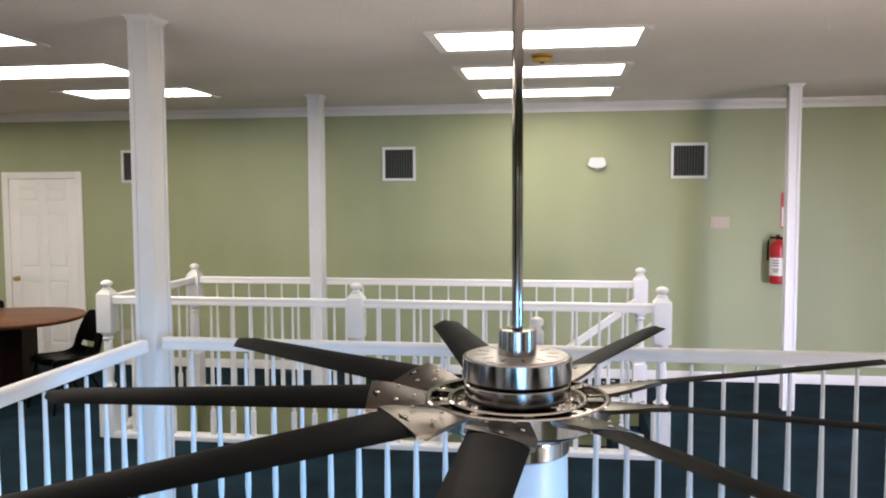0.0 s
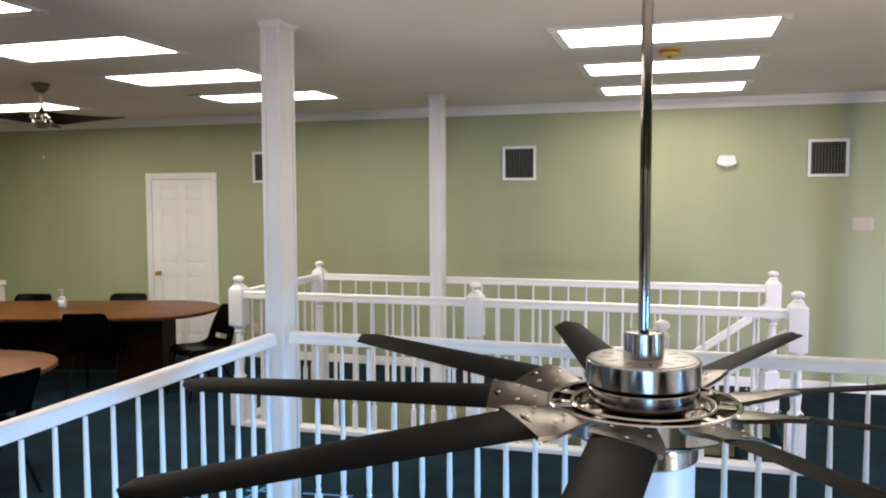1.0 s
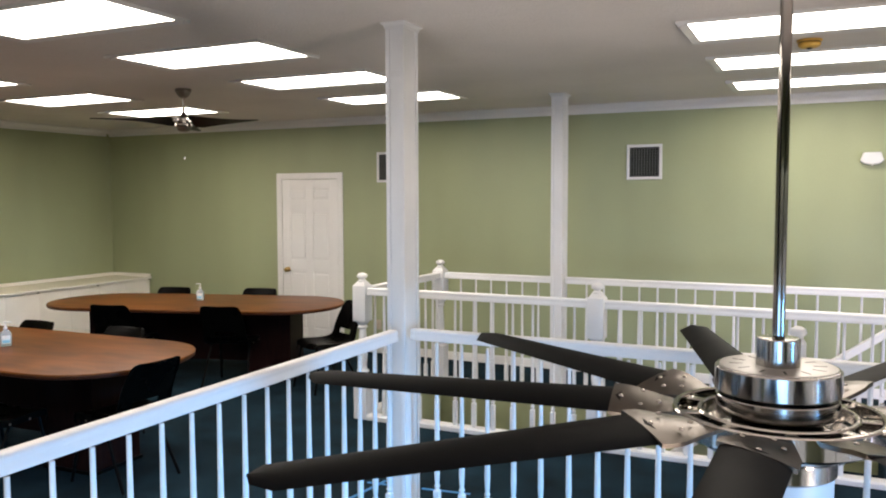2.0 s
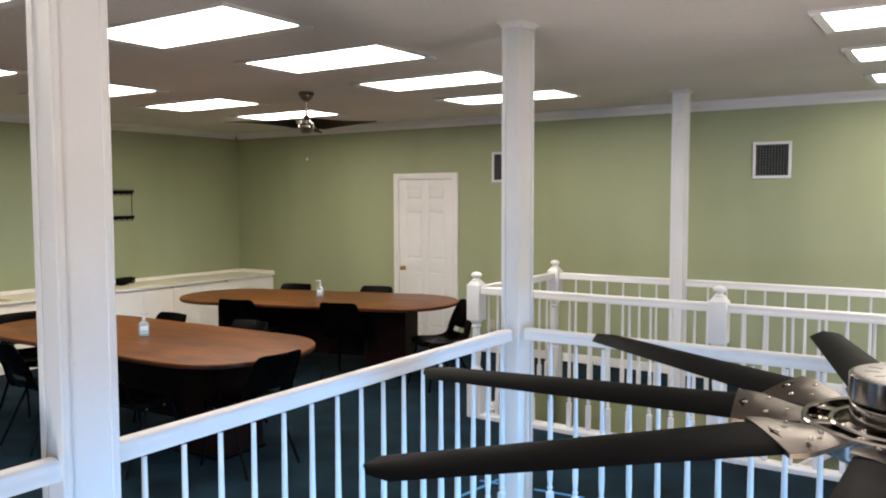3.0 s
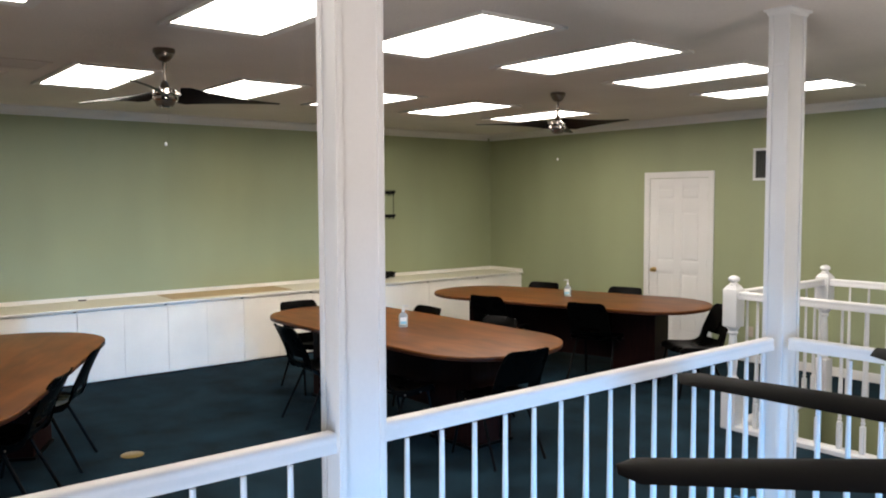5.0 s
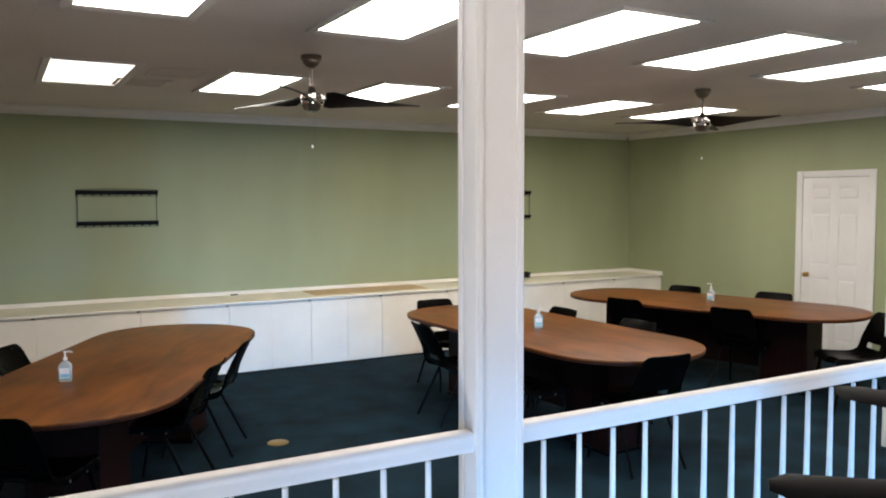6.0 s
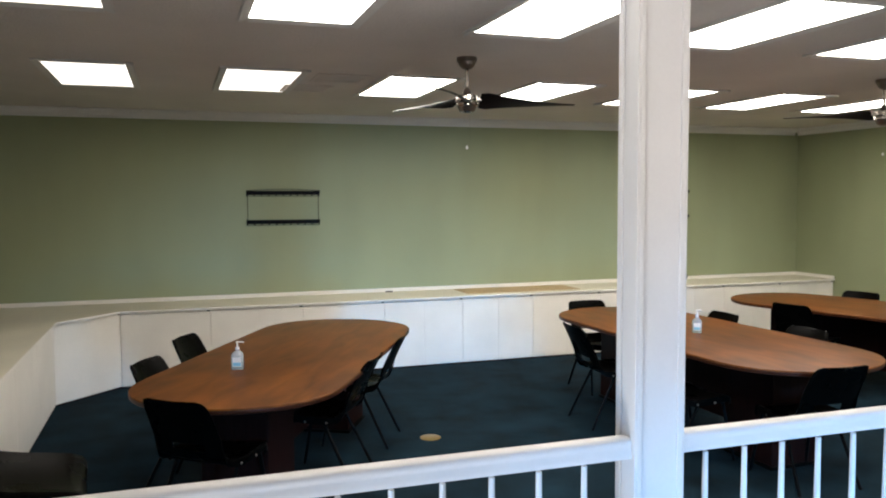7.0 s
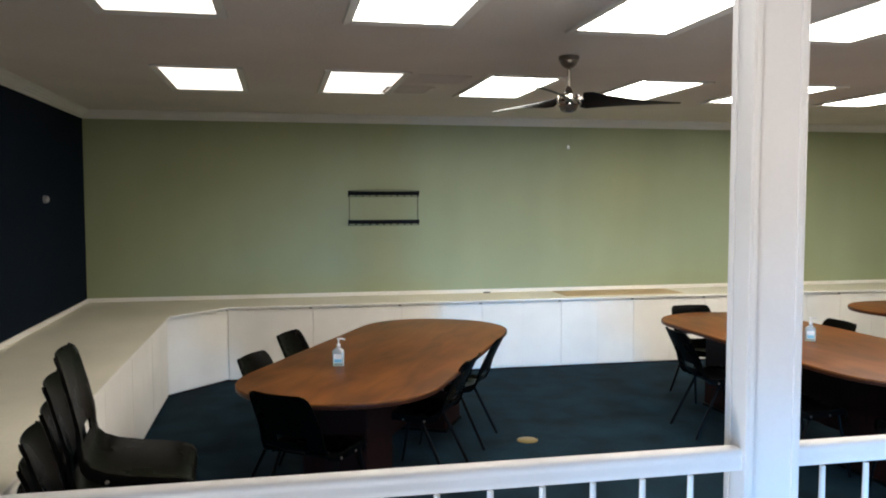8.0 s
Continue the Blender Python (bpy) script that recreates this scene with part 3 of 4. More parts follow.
part("light_glass", lathe([(0.150, -0.157), (0.150, -0.30), (0.140, -0.325), (0.10, -0.338), (0.02, -0.342)], 48), OPAL, fan, "unlit opal white glass light cover")
PHASE, NB, RT = 27.0, 9, 1.445


def blade_mesh():
    """A long narrow aerofoil with a slight twist and a rounded tip."""
    bm = bmesh.new()
    rows = []
    ns = 24
    for i in range(ns + 1):
        t = i / ns
        r = lerp(0.425, RT, t)
        c = lerp(0.165, 0.120, t)
        if t > 0.965:
            c *= math.sqrt(max(0.02, 1 - ((t - 0.965) / 0.035) ** 2 * 0.9))
        tilt = -radians(lerp(13, 8, t))
        row = []
        for j in range(13):
            u = j / 12 * 2 * math.pi
            s, h = math.cos(u) * c / 2, math.sin(u) * 0.0055 + 0.010 * (1 - (2 * math.cos(u) / 2) ** 2) * 0.8
            row.append((r, s * math.cos(tilt) - h * math.sin(tilt), s * math.sin(tilt) + h * math.cos(tilt) + 0.006))
        rows.append([bm.verts.new(p) for p in row[:-1]])
    for a, b in zip(rows, rows[1:]):
        n = len(a)
        for j in range(n):
            bm.faces.new((a[j], a[(j + 1) % n], b[(j + 1) % n], b[j]))
    bm.faces.new(rows[0][::-1])
    bm.faces.new(rows[-1])
    return bm


def bracket_mesh():
    """A flared metal blade holder, bent to the blade's pitch."""
    bm = bmesh.new()
    rows = []
    for i in range(9):
        t = i / 8
        r = lerp(0.268, 0.452, t)
        w = lerp(0.130, 0.186, min(1, t * 1.6)) if t < 0.9 else 0.182
        tilt = -radians(lerp(2, 13, min(1, t * 1.3)))
        row = []
        for s, h in ((-w / 2, 0.014), (-w / 4, 0.0185), (0, 0.020), (w / 4, 0.0185), (w / 2, 0.014), (w / 2, 0.002), (-w / 2, 0.002)):
            row.append(bm.verts.new((r, s * math.cos(tilt) - h * math.sin(tilt), s * math.sin(tilt) + h * math.cos(tilt) - 0.012 * (1 - t))))
        rows.append(row)
    for a, b in zip(rows, rows[1:]):
        n = len(a)
        for j in range(n):
            bm.faces.new((a[j], a[(j + 1) % n], b[(j + 1) % n], b[j]))
    bm.faces.new(rows[0][::-1])
    bm.faces.new(rows[-1])
    return bm


b0 = part("blade", blade_mesh(), BLADE, fan, "charcoal grey narrow fan blade")
h0 = part("blade_holder", bracket_mesh(), HOLDER, fan, "nickel blade holder with screws", smooth=40)
screws = []
for r, s in ((0.315, 0.022), (0.365, -0.045), (0.365, 0.048), (0.425, 0.0)):
    tl = -radians(11)
    sc = part("screw", lathe([(0.007, 0.0), (0.007, 0.002), (0.004, 0.0042), (0.001, 0.005)], 12), CHROME, h0)
    sc.matrix_local = Matrix.Translation((r, s + 0.004, s * math.sin(tl) + 0.0185)) @ Matrix.Rotation(tl, 4, "X")
    screws.append(sc)
b0.rotation_euler.z = h0.rotation_euler.z = radians(PHASE)
for i in range(1, NB):
    for o in (b0, h0):
        c = o.copy()
        scene.collection.objects.link(c)
        c.rotation_euler.z = radians(PHASE + 360 / NB * i)
        if o is h0:
            for sc in screws:
                d = sc.copy()
                scene.collection.objects.link(d)
                d.parent = c


# ---- small ceiling fans ----
def make_small_fan(turn):
    root = thing("ceiling_fan", "small nickel ceiling fan with three dark sculpted blades", "ceiling fan", "three-blade ceiling fans")
    part("canopy", lathe([(0.012, -0.080), (0.030, -0.074), (0.046, -0.060), (0.056, -0.044), (0.058, -0.034), (0.066, -0.030), (0.068, -0.006), (0.066, -0.0005)], 28), BRUSH, root, smooth=28)
    part("downrod", lathe([(0.011, -0.235), (0.011, -0.07)], 14), BRUSH, root)
    part("rod_cover", lathe([(0.012, -0.196), (0.020, -0.204), (0.026, -0.228), (0.034, -0.240), (0.012, -0.242)], 20), BRUSH, root)
    part("motor_housing", lathe([(0.012, -0.238), (0.056, -0.242), (0.066, -0.250), (0.068, -0.276), (0.060, -0.282), (0.058, -0.290), (0.072, -0.294), (0.074, -0.312), (0.066, -0.318)], 32), CHROME, root, smooth=28)
    part("switch_cup", lathe([(0.066, -0.317), (0.062, -0.326), (0.050, -0.352), (0.030, -0.360), (0.010, -0.362)], 28), BRUSH, root)
    part("pull_chain", tube([(0.0, 0.02, -0.36), (0.0, 0.02, -0.565)], 0.0003, 5), BRUSH, root)
    part("pull_knob", lathe([(0.003, -0.572), (0.007, -0.580), (0.009, -0.592), (0.005, -0.597)], 10), WHITE, root, "small white pull knob")
    for i in range(3):
        bm = bmesh.new()
        rows = []
        for k in range(13):
            t = k / 12
            r = lerp(0.085, 0.75, t)
            c = (0.150 * (1 - t) ** 0.9 + 0.036) * (1.0 if t > 0.08 else 0.72)
            tilt = -radians(lerp(38, 6, t ** 0.6))
            z = -0.280 - 0.012 * t
            sweepb = 0.05 * math.sin(t * 2.4)
            row = []
            for s, h in ((-c / 2, 0.0), (-c / 5, 0.005), (c / 5, 0.005), (c / 2, 0.0), (c / 5, -0.003), (-c / 5, -0.003)):
                row.append(bm.verts.new((r, sweepb + s * math.cos(tilt) - h * math.sin(tilt), z + s * math.sin(tilt) + h * math.cos(tilt))))
            rows.append(row)
        for a, b in zip(rows, rows[1:]):
            for j in range(6):
                bm.faces.new((a[j], a[(j + 1) % 6], b[(j + 1) % 6], b[j]))
        bm.faces.new(rows[0][::-1])
        bm.faces.new(rows[-1])
        arm = part("blade_arm", boxes((0.050, -0.020, -0.285, 0.098, 0.020, -0.255), bevel=0.006), CHROME, root)
        arm.rotation_euler.z = radians(turn + 120 * i)
        b = part("blade", bm, FANBLK, root, "dark twisted fan blade")
        b.rotation_euler.z = radians(turn + 120 * i)
    return root


make_small_fan(82).matrix_world = pose(-5.02, 1.83, H)
make_small_fan(0).matrix_world = pose(-4.97, 5.32, H)


# ---- built-in counter ----
CX, CZ, CT = -8.23, 0.720, 0.745
SYF = -1.06            # front of the south run
bm = bmesh.new()
front = [(XW + 0.002, YN - 0.002), (CX + 0.045, YN - 0.002), (CX + 0.045, -0.53), (-7.63, SYF + 0.045), (-2.35, SYF + 0.045), (-2.35, YS + 0.002), (XW + 0.002, YS + 0.002)]
lo = [bm.verts.new((x, y, CZ + 0.004)) for x, y in front]
hi = [bm.verts.new((x, y, CT)) for x, y in front]
for i in range(len(front)):
    j = (i + 1) % len(front)
    bm.faces.new((lo[i], lo[j], hi[j], hi[i]))
bm.faces.new(lo[::-1])
bm.faces.new(hi)
top = thing("countertop", "long cream laminate countertop on the white cabinets", "countertop")
part("slab", bm, TOPW, top)
bm = bmesh.new()
NOSE = [(0, 0), (0.008, 0.002), (0.010, 0.011), (0.008, 0.021), (0, 0.023)]
for a, b in ((front[2], front[1]), (front[3], front[2]), (front[4], front[3])):
    add_sweep(bm, NOSE, (*a, CZ + 0.003), (*b, CZ + 0.003))
part("edge_strip", bm, CABW, top, "white painted front edge", smooth=50)
bm = bmesh.new()
add_box(bm, XW + 0.001, YS + 0.001, CT, XW + 0.020, YN - 0.001, 0.785, bevel=0.003)
add_box(bm, XW + 0.020, YS + 0.001, CT, -2.35, YS + 0.020, 0.785, bevel=0.003)
add_box(bm, XW + 0.020, YN - 0.020, CT, CX + 0.045, YN - 0.001, 0.785, bevel=0.003)
part("backsplash", bm, CABW, top, "low white upstand at the wall")


def cabinet(x0, y0, length, turn, depth, doors):
    """A base cabinet unit: body, drawn shadow strip and flat doors; local x runs along its front, which looks to -y."""
    root = thing("base_cabinet", "white painted base cabinet with flat doors", "cabinet", "white base cabinets")
    part("body", boxes((0.001, 0.019, 0.0, length - 0.001, depth, CZ - 0.001)), CABW, root)
    part("face_frame", boxes((0.001, 0.0012, 0.012, length - 0.001, 0.0185, CZ - 0.002)), CABW, root)
    w = length / doors
    for i in range(doors):
        part("door", boxes((w * i + (0.004 if i == 0 else 0.0008), -0.004, 0.022, w * (i + 1) - (0.004 if i == doors - 1 else 0.0008), 0.0008, CZ - 0.008), bevel=0.0012), CABW, root)
    # dark strip paints the shadow line where the cabinet meets the carpet
    part("shadow_strip", boxes((0.001, 0.001, 0.0, length - 0.001, 0.0185, 0.010)), BASEWOOD, root, "dark brown strip drawn for the shadow line at the carpet")
    part("hinge_block", boxes((length - 0.035, -0.0055, CZ - 0.013, length - 0.004, 0.009, CZ - 0.003)), BRUSH, root)
    root.matrix_world = pose(x0, y0, 0, 0, 0, turn)
    return root


ys = [-0.53, 0.30, 1.21, 2.07, 2.95, 3.79, 4.65, 5.51, 6.37, 7.22, 8.055]
for a, b in zip(ys, ys[1:]):
    cabinet(CX + 0.026, a, b - a, 90, CX - XW, 2)
cabinet(-7.65, SYF, math.hypot(0.58, 0.53), math.degrees(math.atan2(0.53, -0.58)), 0.20, 1)
for i in range(6):
    cabinet(-2.36 - 0.882 * i, SYF + 0.022, 0.880, 180, SYF - YS, 2)
pl = thing("bare_board", "bare tan board patch on the countertop", "board")
part("sheet", boxes((-8.80, 3.05, CT + 0.0005, -8.32, 4.45, CT + 0.004), bevel=0.001), PLY, pl)
cab = thing("cable", "tangled black cable bundle on the countertop", "cable")
rnd = random.Random(4)
for k in range(4):
    pts = []
    for i in range(40):
        a = i / 39 * math.pi * 5 + k
        rr = 0.08 + 0.06 * rnd.random()
        pts.append((rr * 0.7 * math.cos(a), 0.14 * math.sin(a * 0.9) + 0.02 * rnd.random(), 0.012 + 0.065 * (0.5 + 0.5 * math.sin(a * 1.7 + k)) + 0.015 * rnd.random()))
    part("strand", tube(pts, 0.007, 6), BLACKM, cab)
cab.matrix_world = pose(-8.62, 5.98, CT)
clip = thing("clip", "small dark clip on the countertop", "clip")
part("body", boxes((-0.012, -0.04, 0, 0.012, 0.04, 0.012), bevel=0.003), BLACKM, clip)
clip.matrix_world = pose(XW + 0.06, 2.28, CT)


# ---- meeting tables ----
def oval(a, b, n, inset=0.0):
    """A long table outline: straight sides and broad rounded ends."""
    pts = []
    e = b * 1.02
    for i in range(n):
        t = -math.pi / 2 + math.pi * i / (n - 1)
        pts.append((a - e + (e - inset) * abs(math.cos(t)) ** 0.85, (b - inset) * math.sin(t)))
    for i in range(n):
        t = math.pi / 2 + math.pi * i / (n - 1)
        pts.append((-a + e - (e - inset) * abs(math.cos(t)) ** 0.85, (b - inset) * math.sin(t)))
    return pts


def make_table():
    root = thing("meeting_table", "long oval cherry-veneer meeting table on dark pedestals", "table", "meeting tables")
    for name, rows, material, label in (
            ("tabletop", ((0.004, 0.738), (0.0, 0.7385), (0.0, 0.744), (0.003, 0.749), (0.010, 0.750)), TOPWOOD, "cherry veneer oval top"),
            ("edge_band", ((0.012, 0.715), (0.003, 0.719), (0.001, 0.725), (0.001, 0.7375), (0.004, 0.7379)), EDGEWOOD, "darker wooden edge band")):
        bm = bmesh.new()
        rings = [[bm.verts.new((x, y, z)) for x, y in oval(1.525, 0.61, 22, inset)] for inset, z in rows]
        for a, b in zip(rings, rings[1:]):
            n = len(a)
            for i in range(n):
                bm.faces.new((a[i], a[(i + 1) % n], b[(i + 1) % n], b[i]))
        bm.faces.new(rings[0][::-1])
        bm.faces.new(rings[-1])
        part(name, bm, material, root, label, smooth=30)
    for sx in (-1, 1):
        x0, x1 = sorted((sx * 0.62, sx * 1.06))
        part("pedestal", boxes((x0, -0.20, 0.02, x1, 0.20, 0.712), bevel=0.004), BASEWOOD, root)
        part("plinth", boxes((x0 - 0.01, -0.21, 0.0, x1 + 0.01, 0.21, 0.020)), BLACKM, root)
    part("modesty_panel", boxes((-0.62, -0.012, 0.16, 0.62, 0.012, 0.712), bevel=0.002), BASEWOOD, root)
    return root


table = make_table()
TABLES = [(-5.34, 3.86, 2), (-5.78, 6.30, 17), (-5.58, 0.763, -27.2)]
table.matrix_world = pose(TABLES[0][0], TABLES[0][1], 0, 0, 0, TABLES[0][2])
for x, y, a in TABLES[1:]:
    copy_thing(table, pose(x, y, 0, 0, 0, a))


# ---- chairs ----
def shell_mesh():
    """A one-piece moulded seat and back with a hand slot; it looks to +y."""
    prof = [(0.210, 0.400), (0.203, 0.425), (0.182, 0.441), (0.14, 0.446), (0.06, 0.440), (-0.03, 0.434), (-0.10, 0.434), (-0.150, 0.444), (-0.180, 0.466),
            (-0.199, 0.502), (-0.216, 0.545), (-0.233, 0.580), (-0.272, 0.660), (-0.310, 0.735), (-0.330, 0.772), (-0.345, 0.792), (-0.354, 0.800)]
    half = [0.185, 0.205, 0.215, 0.222, 0.225, 0.225, 0.222, 0.215, 0.206, 0.202, 0.200, 0.200, 0.198, 0.192, 0.184, 0.170, 0.145]
    nu = 12
    bm = bmesh.new()
    rows = []
    for (y, z), w in zip(prof, half):
        row = []
        back = max(0, min(1, (z - 0.47) / 0.12)) if y < -0.1 else 0
        for j in range(nu + 1):
            u = j / nu * 2 - 1
            lift = 0.016 * u * u * (1 - back)
            row.append(bm.verts.new((u * w, y + 0.022 * u * u * back, z + lift)))
        # the rim turns down round the seat and backwards round the back
        ends = []
        for s in (-1, 1):
            ye, ze = y + 0.022 * back, z + 0.016 * (1 - back)
            rim = []
            for out, d in ((0.005, 0.005), (0.007, 0.008 + 0.014 * (1 - back)), (0.008, 0.012 + 0.030 * (1 - back))):
                rim.append(bm.verts.new((s * (w + out), ye - d * back, ze - d * (1 - back))))
            ends.append(rim)
        rows.append(ends[0][::-1] + row + ends[1])
    for i in range(len(rows) - 1):
        for j in range(nu + 6):
            if i == 9 and 6 <= j <= 11:
                continue
            bm.faces.new((rows[i][j], rows[i][j + 1], rows[i + 1][j + 1], rows[i + 1][j]))
    bmesh.ops.recalc_face_normals(bm, faces=bm.faces)
    bmesh.ops.solidify(bm, geom=bm.faces[:], thickness=0.007)
    return bm


def make_chair(label="black moulded plastic stacking chair with steel legs at a meeting table", group="stacking chairs"):
    root = thing("stacking_chair", label, "chair", group)
    part("shell", shell_mesh(), BLACK, root, "black moulded seat and back with a hand slot", smooth=50)
    for s in (-1, 1):
        part("leg", tube([(s * 0.185, 0.10, 0.425), (s * 0.190, 0.155, 0.40), (s * 0.215, 0.235, 0.0)], 0.011, 8), BLACKM, root)
        part("leg", tube([(s * 0.185, 0.02, 0.425), (s * 0.190, -0.06, 0.40), (s * 0.220, -0.255, 0.0)], 0.011, 8), BLACKM, root)
        part("side_rail", tube([(s * 0.187, 0.16, 0.418), (s * 0.187, -0.13, 0.418)], 0.010, 8), BLACKM, root)
        for y in (0.05, -0.09):
            b = part("bolt", lathe([(0.008, 0), (0.008, 0.003), (0.004, 0.006)], 10), BRUSH, root)
            b.matrix_local = Matrix.Translation((s * 0.236, y, 0.424)) @ Matrix.Rotation(radians(90 * s), 4, "Y")
    part("cross_bar", tube([(-0.19, -0.10, 0.415), (0.19, -0.10, 0.415)], 0.009, 8), BLACKM, root)
    return root


def seat_at(bx, by, turn):
    """The pose of a chair whose backrest top stands over (bx, by)."""
    m = pose(0, 0, 0, 0, 0, turn)
    o = m @ Vector((0, -0.335, 0))
    return pose(bx - o.x, by - o.y, 0, 0, 0, turn)


CHAIRS = [
    # (over x, y of the backrest, heading)
    (-7.00, 3.80, -92), (-5.83, 4.53, 180), (-4.93, 4.60, 184), (-5.69, 2.96, -3), (-4.72, 3.02, 2), (-3.74, 3.74, 86),
    (-6.62, 6.88, 197), (-5.66, 7.18, 196), (-6.10, 5.47, 17), (-5.07, 5.82, 19), (-4.10, 6.66, 152),
    (-5.36, -0.21, -27), (-6.20, 0.03, -27), (-4.24, -0.045, 52), (-5.71, 1.58, 153), (-4.97, 1.18, 150),
]
chair = make_chair()
chair.matrix_world = seat_at(*CHAIRS[0])
for c in CHAIRS[1:]:
    copy_thing(chair, seat_at(*c))
rnd = random.Random(7)
STACK = [  # y and height of the top of each backrest, forward lean
    (-0.925, 0.795, 0.0), (-0.918, 0.885, 4.0), (-0.912, 0.975, 7.0), (-0.848, 1.070, 9.5), (-0.836, 1.165, 11.0), (-0.795, 1.2635, 12.5)]
for y, z, lean in STACK:
    c, k = math.cos(radians(lean)), math.sin(radians(lean))
    at = pose(-3.13 + 0.008 * rnd.uniform(-1, 1), y + 0.35 * c - 0.796 * k, max(0.0, z - 0.796 * c - 0.35 * k), -lean, 0, 6 + rnd.uniform(-0.8, 0.8))
    tagged(copy_thing(chair, at), "black plastic stacking chair in a tall stack beside the counter", group="stacked chairs")


# ---- hand sanitizer bottles ----
def make_bottle():
    root = thing("pump_bottle", "clear hand gel pump bottle with a blue label on the table", "bottle", "gel pump bottles")
    bm = bmesh.new()
    rings = []
    for sx, sy, z in ((0.037, 0.022, 0.0), (0.041, 0.026, 0.006), (0.041, 0.026, 0.092), (0.037, 0.023, 0.108), (0.020, 0.016, 0.122), (0.013, 0.013, 0.126), (0.013, 0.013, 0.136)):
        rings.append([bm.verts.new((sx * math.copysign(abs(math.cos(a)) ** 0.6, math.cos(a)), sy * math.copysign(abs(math.sin(a)) ** 0.6, math.sin(a)), z)) for a in [2 * math.pi * i / 20 for i in range(20)]])
    for a, b in zip(rings, rings[1:]):
        for i in range(20):
            bm.faces.new((a[i], a[(i + 1) % 20], b[(i + 1) % 20], b[i]))
    bm.faces.new(rings[0][::-1])
    bm.faces.new(rings[-1])
    part("body", bm, GEL, root)
    for s in (-1, 1):
        part("label_band", boxes((-0.029, s * 0.0268 - 0.0004, 0.022, 0.029, s * 0.0268 + 0.0004, 0.085)), PAPER, root)
        part("label_print", boxes((-0.026, s * 0.0277 - 0.0004, 0.026, 0.026, s * 0.0277 + 0.0004, 0.050)), BLUE, root, "blue printed patch")
    bm = lathe([(0.014, 0.132), (0.0145, 0.150), (0.006, 0.152), (0.005, 0.180), (0.011, 0.182), (0.011, 0.190)], 14)
    add_tube(bm, [(0, 0, 0.186), (0.030, 0, 0.187), (0.046, 0, 0.181)], 0.005, 8)
    part("pump", bm, WHITE, root, "white pump head")
    return root


bt = make_bottle()
bt.scale = (0.92, 0.92, 0.92)
bt.matrix_world = pose(-5.12, 0.34, 0.7505, 0, 0, 75) @ Matrix.Scale(0.92, 4)
copy_thing(bt, pose(-5.29, 3.84, 0.7505, 0, 0, 60))
copy_thing(bt, pose(-5.80, 6.38, 0.7505, 0, 0, 200))


# ---- wall and ceiling fittings ----
def make_vent():
    root = thing("wall_vent", "white-framed return air vent with a dark grille", "vent", "wall vents")
    a, b = 0.172, 0.145
    part("backing", boxes((-b, -0.004, -b, b, -0.001, b)), VENTBK, root)
    bm = bmesh.new()
    for x0, z0, x1, z1 in ((-a, b, a, a), (-a, -a, a, -b), (-a, -b, -b, b), (b, -b, a, b)):
        add_box(bm, x0, -0.018, z0, x1, -0.001, z1, bevel=0.003)
    part("frame", bm, WHITE, root)
    for i in range(11):
        x = -b + 2 * b * (i + 0.5) / 11
        part("slat", boxes((x - 0.0028, -0.014, -b, x + 0.0028, -0.0045, b)), VENTDK, root)
        part("slat", boxes((-b, -0.012, x - 0.0024, b, -0.0046, x + 0.0024)), VENTDK, root)
    return root


vent = make_vent()
vent.matrix_world = pose(-1.632, YN, 2.145)
copy_thing(vent, pose(1.22, YN, 2.15))
copy_thing(vent, pose(-4.49, YN, 2.147))

em = thing("wall_lamp", "small white wall-mounted lamp housing, unlit", "wall lamp")
bm = bmesh.new()
pf = [(-0.072, 0.055), (0.072, 0.055), (0.096, -0.025), (0.060, -0.050), (0.0, -0.058), (-0.060, -0.050), (-0.096, -0.025)]
fr = [bm.verts.new((x * 0.92, -0.065, z * 0.9)) for x, z in pf]
bk = [bm.verts.new((x, -0.001, z)) for x, z in pf]
for i in range(len(pf)):
    bm.faces.new((fr[i], fr[(i + 1) % len(pf)], bk[(i + 1) % len(pf)], bk[i]))
bm.faces.new(fr)
bm.faces.new(bk[::-1])
bmesh.ops.bevel(bm, geom=bm.edges[:], offset=0.006, segments=2, affect="EDGES")
part("housing", bm, WHITE, em)
part("sensor_eye", lathe([(0.008, 0), (0.008, 0.006), (0.003, 0.010)], 10), PAPER, em).matrix_local = Matrix.Translation((0, -0.05, -0.066))
em.matrix_world = pose(0.345, YN, 2.135)


def plate(name, label, category, w, h, at, bits, material=BEIGE):
    root = thing(name, label, category)
    part("cover", boxes((-w / 2, -0.007, -h / 2, w / 2, -0.0005, h / 2), bevel=0.003), material, root)
    for x, z, bw, bh in bits:
        part("rocker" if category == "switch" else "socket", boxes((x - bw / 2, -0.012, z - bh / 2, x + bw / 2, -0.0065, z + bh / 2), bevel=0.002), material, root)
    root.matrix_world = at
    return root


plate("light_switch", "beige three-gang light switch plate on the green wall", "switch", 0.175, 0.115, pose(1.52, YN, 1.55), [(x, 0, 0.034, 0.066) for x in (-0.046, 0, 0.046)])
plate("outlet", "beige double outlet plate low on the green wall", "outlet", 0.075, 0.115, pose(-4.97, YN, 0.32), [(0, z, 0.034, 0.030) for z in (-0.022, 0.022)], TRIM)
plate("outlet", "tan outlet plate low on the green wall", "outlet", 0.075, 0.115, pose(-4.66, YN, 0.33), [(0, z, 0.034, 0.030) for z in (-0.022, 0.022)])

